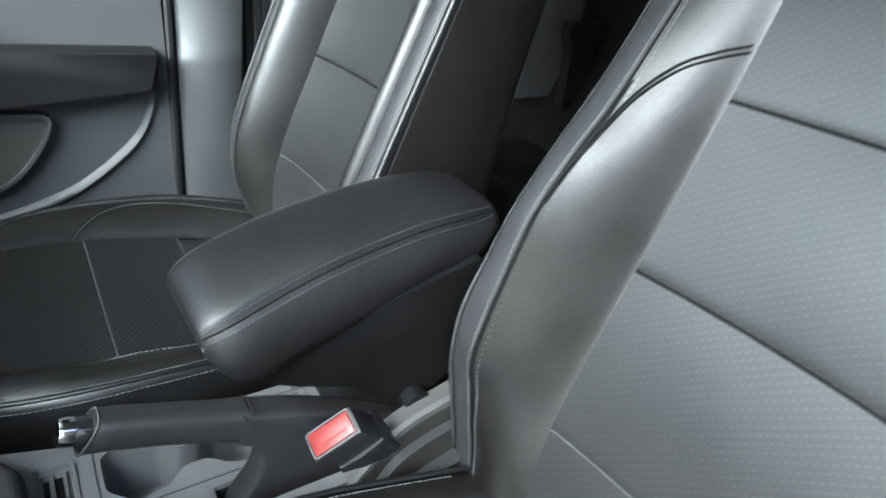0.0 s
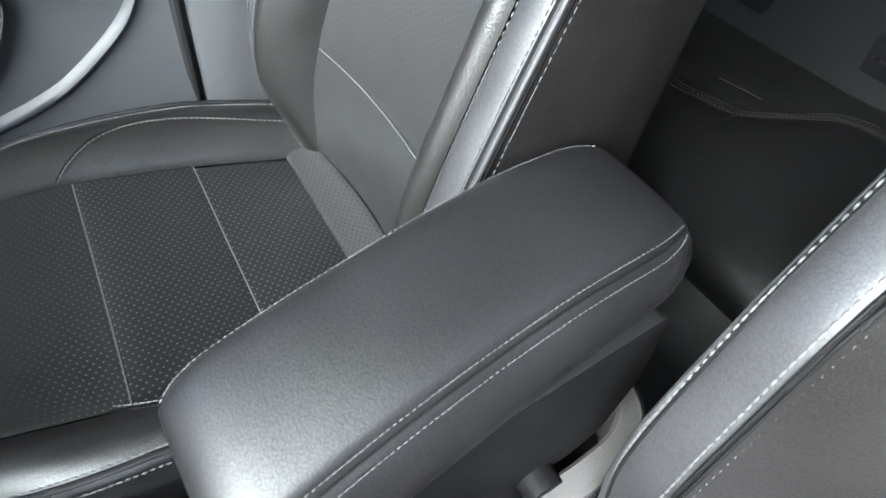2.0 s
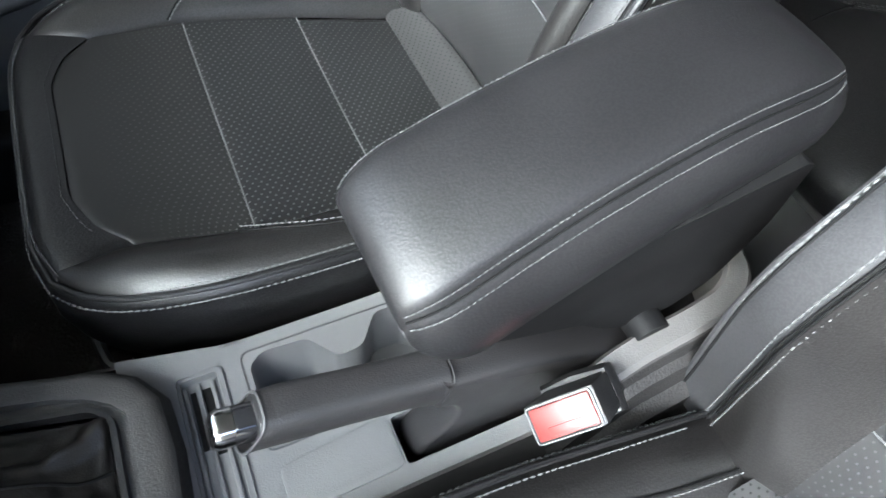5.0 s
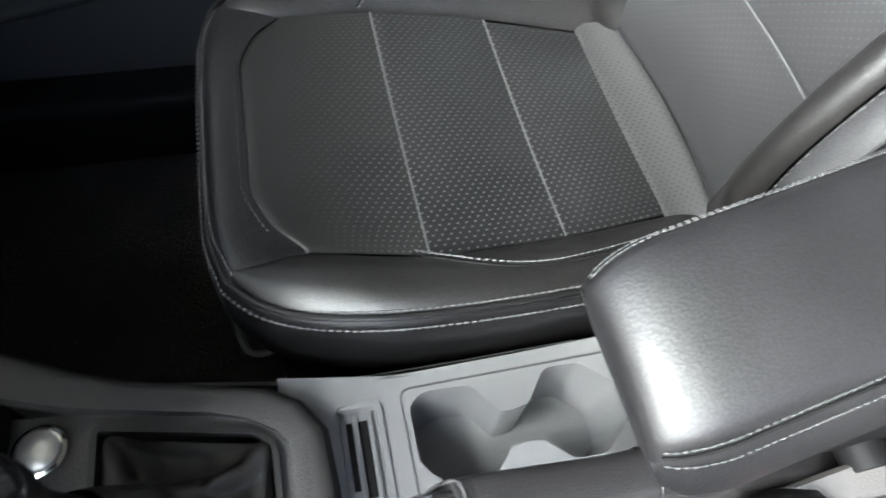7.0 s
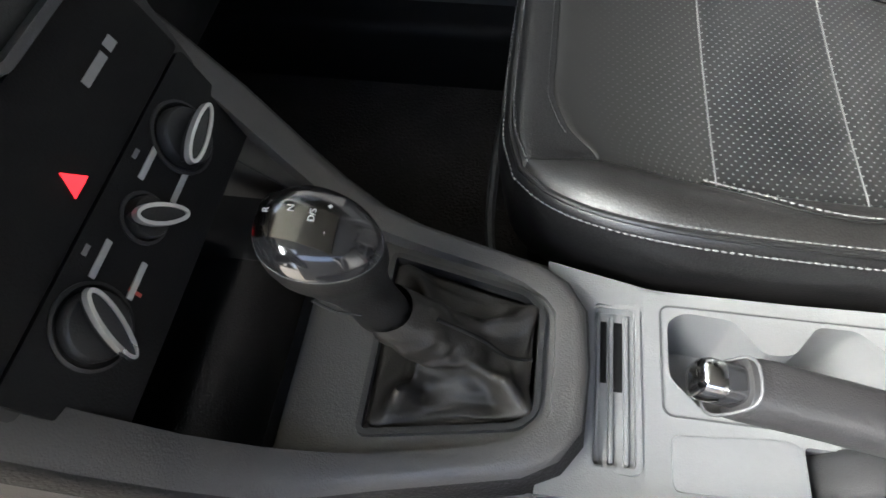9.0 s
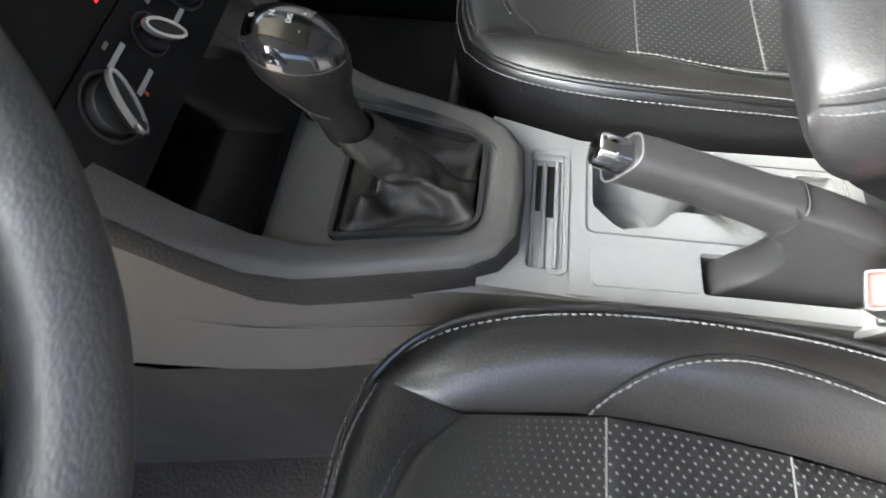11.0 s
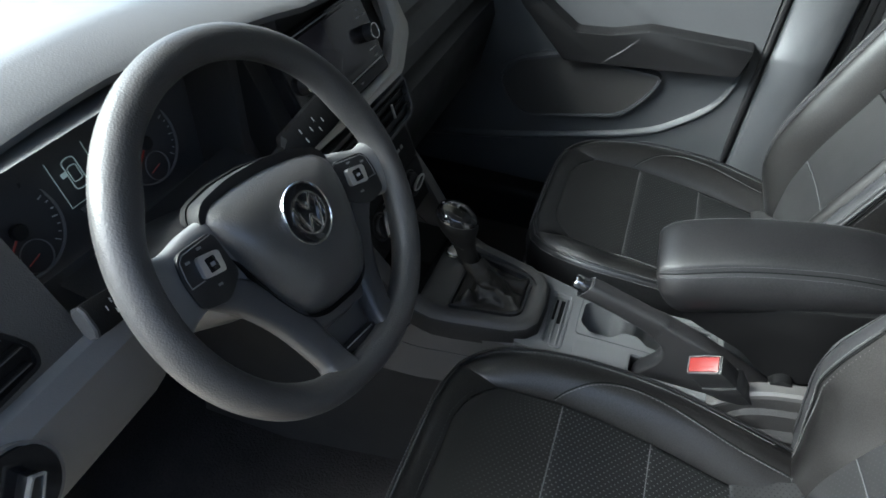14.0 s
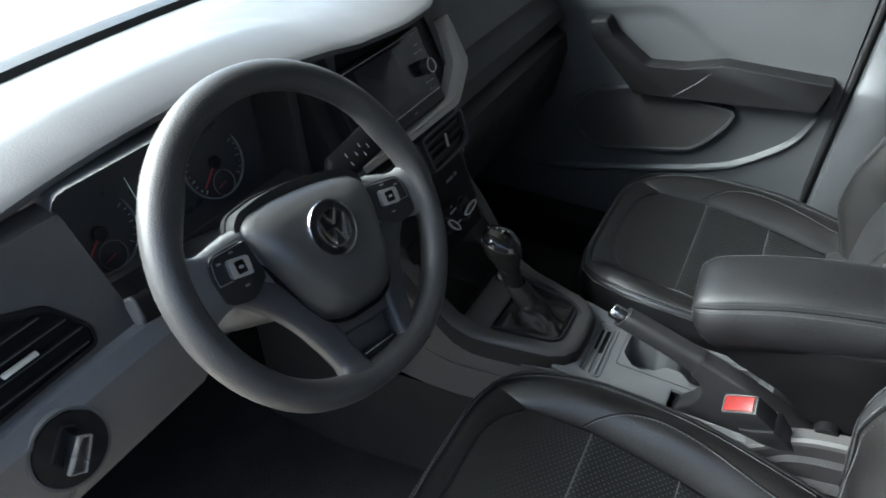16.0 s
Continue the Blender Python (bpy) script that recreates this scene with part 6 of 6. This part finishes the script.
for s, x1 in ((-1, -0.47), (1, -0.415)):
    solid("kick_panel", box((-0.64, s * 0.71 - 0.02, -0.01), (x1, s * 0.71 + 0.02, 0.80), 0.004), FOOT, "dark footwell side panel", "panel", kind="structure")
solid("windscreen_seal", loft([[Vector((x + 0.10 * (y / 0.75) ** 2, y, z)) for x, z in ((-0.605, 0.770), (-0.600, 0.788), (-0.575, 0.792), (-0.552, 0.791), (-0.548, 0.780))] for y in (-0.74 + 1.48 * k / 24 for k in range(25))], False, False), BLACK, "black seal along the foot of the windscreen", "seal", kind="structure")
solid("sill_1", box((-0.60, 0.60, 0.0), (1.35, 0.70, 0.13), 0.02, 3), BLACK_SOFT, "black passenger door sill", "sill", kind="structure")
solid("sill_2", box((-0.60, -0.74, -0.05), (0.74, -0.655, 0.085), 0.02, 3), GREY_DARK, "dark grey driver's door sill", "sill", kind="structure")
solid("rear_door_trim", merge(box((0.62, 0.695, 0.05), (1.62, 0.73, 0.80), 0.008), box((0.62, 0.68, 0.50), (1.30, 0.70, 0.56), 0.008)), GREY_DARK, "dark rear door trim", "door", kind="structure")
solid("rear_door_trim", box((0.78, -0.74, -0.02), (1.45, -0.70, 0.84), 0.008), GREY_DARK, "dark rear door trim on the driver's side", "door", kind="structure")
solid("b_pillar_trim", box((0.76, -0.74, -0.02), (0.90, -0.69, 1.24), 0.01), GREY, "grey pillar trim on the driver's side", "pillar", kind="structure")
solid("window_2", box((0.60, 0.700, 0.80), (1.40, 0.704, 1.22)), TINTED, "rear side window", "window", kind="structure")
solid("window_3", box((0.90, -0.712, 0.84), (1.45, -0.708, 1.22)), TINTED, "rear side window", "window", kind="structure")
solid("ceiling", loft([[Vector((x, y, 1.26 - 0.03 * (y / 0.6) ** 2 - 0.04 * ((x - 0.6) / 0.9) ** 2)) for y in (-0.66, -0.4, 0, 0.4, 0.66)] + [Vector((x, 0.68, 1.30)), Vector((x, -0.68, 1.30))] for x in (0.02, 0.3, 0.6, 1.0, 1.4, 1.6)]), ROOF, "grey cloth headliner", "ceiling", kind="structure")
solid("windshield", loft([[Vector((-0.62 + 0.10 * (y / 0.7) ** 2, y, 0.785)), Vector((0.02, y * 0.93, 1.245))] for y in (-0.72, -0.5, -0.25, 0, 0.25, 0.5, 0.72)], False, False), GLASS, "raked clear windscreen", "window", kind="structure").visible_shadow = False
for s in (-1, 1):
    solid("a_pillar", tube([(-0.56, s * 0.74, 0.76), (-0.25, s * 0.715, 1.02), (0.06, s * 0.68, 1.25)], 0.035, 10), GREY, "grey A pillar trim", "pillar", kind="structure")

# rear bench
bench = thing("rear_bench", (1.1, 0.0, 0.02), "black leather rear bench with stitched edges", "rear seat")


def bench_edge(y):
    return along(abs(y), [(0.0, 1.185), (0.12, 1.175), (0.155, 1.155), (0.188, 1.090), (0.222, 1.038), (0.258, 1.027), (0.30, 1.014), (0.66, 1.0)])


def bench_top(s, t):
    y = -0.66 + 1.32 * t
    x = bench_edge(y)
    return Vector((x + (1.315 - x) * s, y, 0.372 - 0.035 * s))


def bench_front(s, t):
    y = -0.66 + 1.32 * t
    x = bench_edge(y)
    a = math.pi / 2 * min(s / 0.6, 1)
    fall = max(s - 0.6, 0) / 0.4
    return Vector((x + (0.885 - x) * math.sin(a) + 0.13 * fall, y, 0.372 - 0.10 * (1 - math.cos(a)) - 0.14 * fall))


def bench_back(s, t):
    y = -0.66 + 1.32 * t
    return Vector((1.275 + 0.24 * s + 0.03 * s * s, y, 0.335 + 0.55 * s))


seat_ = part("bench_cushion", panel(bench_top, 0.004, 0.003, 12, 60, flip=False), BOOT_MAT, bench, "black leather bench cushion")
part("bench_front", panel(bench_front, 0.008, 0.003, 18, 60, flip=True), LEATHER, bench, "rounded black leather bench front")
# near black in place of the bench leather: the rear shade is in the colour
bb = part("bench_back", panel(bench_back, 0.010, 0.003, 14, 30, flip=True), BLACK_SOFT, bench, "bench backrest, coloured near black for the shade there")
for off in (-0.006, 0.0, 0.006):
    part("stitching", stitches([bench_top(0.0, t / 120) + Vector((off * 1.2 + 0.004, 0, 0.003)) for t in range(121)], 0.006), THREAD if off else SEAM, seat_, "grey thread")
for sgn in (-1, 1):
    part("seam", tube([bench_front(k / 20 * 0.55, (0.66 + sgn * 0.218) / 1.32) + Vector((-0.0015, 0, 0.0022)) for k in range(21)], 0.0012, 6), SEAM, seat_)
    part("stitching", stitches([(1.084, sgn * 0.291, 0.374), (1.098, sgn * 0.225, 0.374)], 0.006), THREAD, seat_, "grey thread")
for y in (0.19, 0.42):
    part("latch", merge(box((1.285, y - 0.028, 0.375), (1.315, y + 0.028, 0.43), 0.006)), GLOSS, bb, "black latch opening")
    part("latch_bar", tube([(1.287, y - 0.018, 0.40), (1.280, y, 0.402), (1.287, y + 0.018, 0.40)], 0.003, 6), CHROME, bb, "bright wire latch")
rb = thing("rear_belt", (1.34, 0.60, 0.42), "black rear seat belt and buckle", "seat belt")
part("buckle", loft([[Vector((x, y, z)) for x, y in ((1.33 - w, 0.58), (1.33 + w, 0.58), (1.33 + w, 0.61), (1.33 - w, 0.61))] for z, w in ((0.44, 0.03), (0.58, 0.035), (0.60, 0.05), (0.63, 0.05))]), BLACK, rb, "black belt guide")
part("strap", box((1.315, 0.590, 0.62), (1.36, 0.594, 1.0)), BLACK, rb, "black belt strap")
solid("c_pillar_trim", box((1.22, 0.66, 0.44), (1.46, 0.70, 0.95), 0.02), GREY, "pale grey rear side trim", "pillar", kind="structure")
solid("rear_wall", box((1.60, -0.74, 0.0), (1.64, 0.74, 0.95)), CARPET, "dark wall behind the rear bench", "wall", kind="structure")
solid("window_4", loft([[Vector((1.60, y, 1.24)), Vector((1.85, y, 0.93))] for y in (-0.6, 0.0, 0.6)], False, False), TINTED, "rear window", "window", kind="structure")
hood = thing("bonnet", (-1.1, 0, 0.7), "smooth white painted car bonnet", "bonnet")
part("bonnet_skin", loft([[Vector((x, y, 0.735 - 0.05 * (y / 0.75) ** 2 - 0.195 * (-0.66 - x) - 0.5 * max(-1.30 - x, 0))) for y in (-0.75, -0.6, -0.3, 0, 0.3, 0.6, 0.75)] + [Vector((x, 0.78, 0.3)), Vector((x, -0.78, 0.3))] for x in (-0.64, -0.75, -0.9, -1.05, -1.2, -1.30, -1.34, -1.37)]), PAINT, hood, "white painted bonnet")
# unseen walls and a roof, added to shut out light from sides and above
BLOCKER = soft_mat("light_blocker_grey", (0.22, 0.215, 0.205), 0.9, 0.4, 0.012, spec=0.2, vary=0.12)
solid("blocker_passenger_side", box((-1.3, 2.2, -0.40), (4.2, 2.35, 2.5)), BLOCKER, "unseen rough grey wall added to block light", "wall", kind="structure")
solid("blocker_rear", box((4.05, -1.25, -0.40), (4.2, 2.2, 2.5)), BLOCKER, "unseen rough grey wall added to block light", "wall", kind="structure")
solid("blocker_roof", box((-1.3, -1.25, 2.5), (4.2, 2.35, 2.6)), BLOCKER, "unseen plain grey roof added to block light", "roof", kind="structure")
solid("ground", box((-40, -40, -0.42), (40, 40, -0.40)), EARTH, "pale dry earth ground", "ground", kind="structure")
# one more added wall out of view, cutting low light on the driver's side
solid("blocker_driver_side", box((-0.2, -2.05, -0.40), (4.2, -1.9, 1.8)), BLOCKER, "unseen rough grey wall added to block light", "wall", kind="structure")
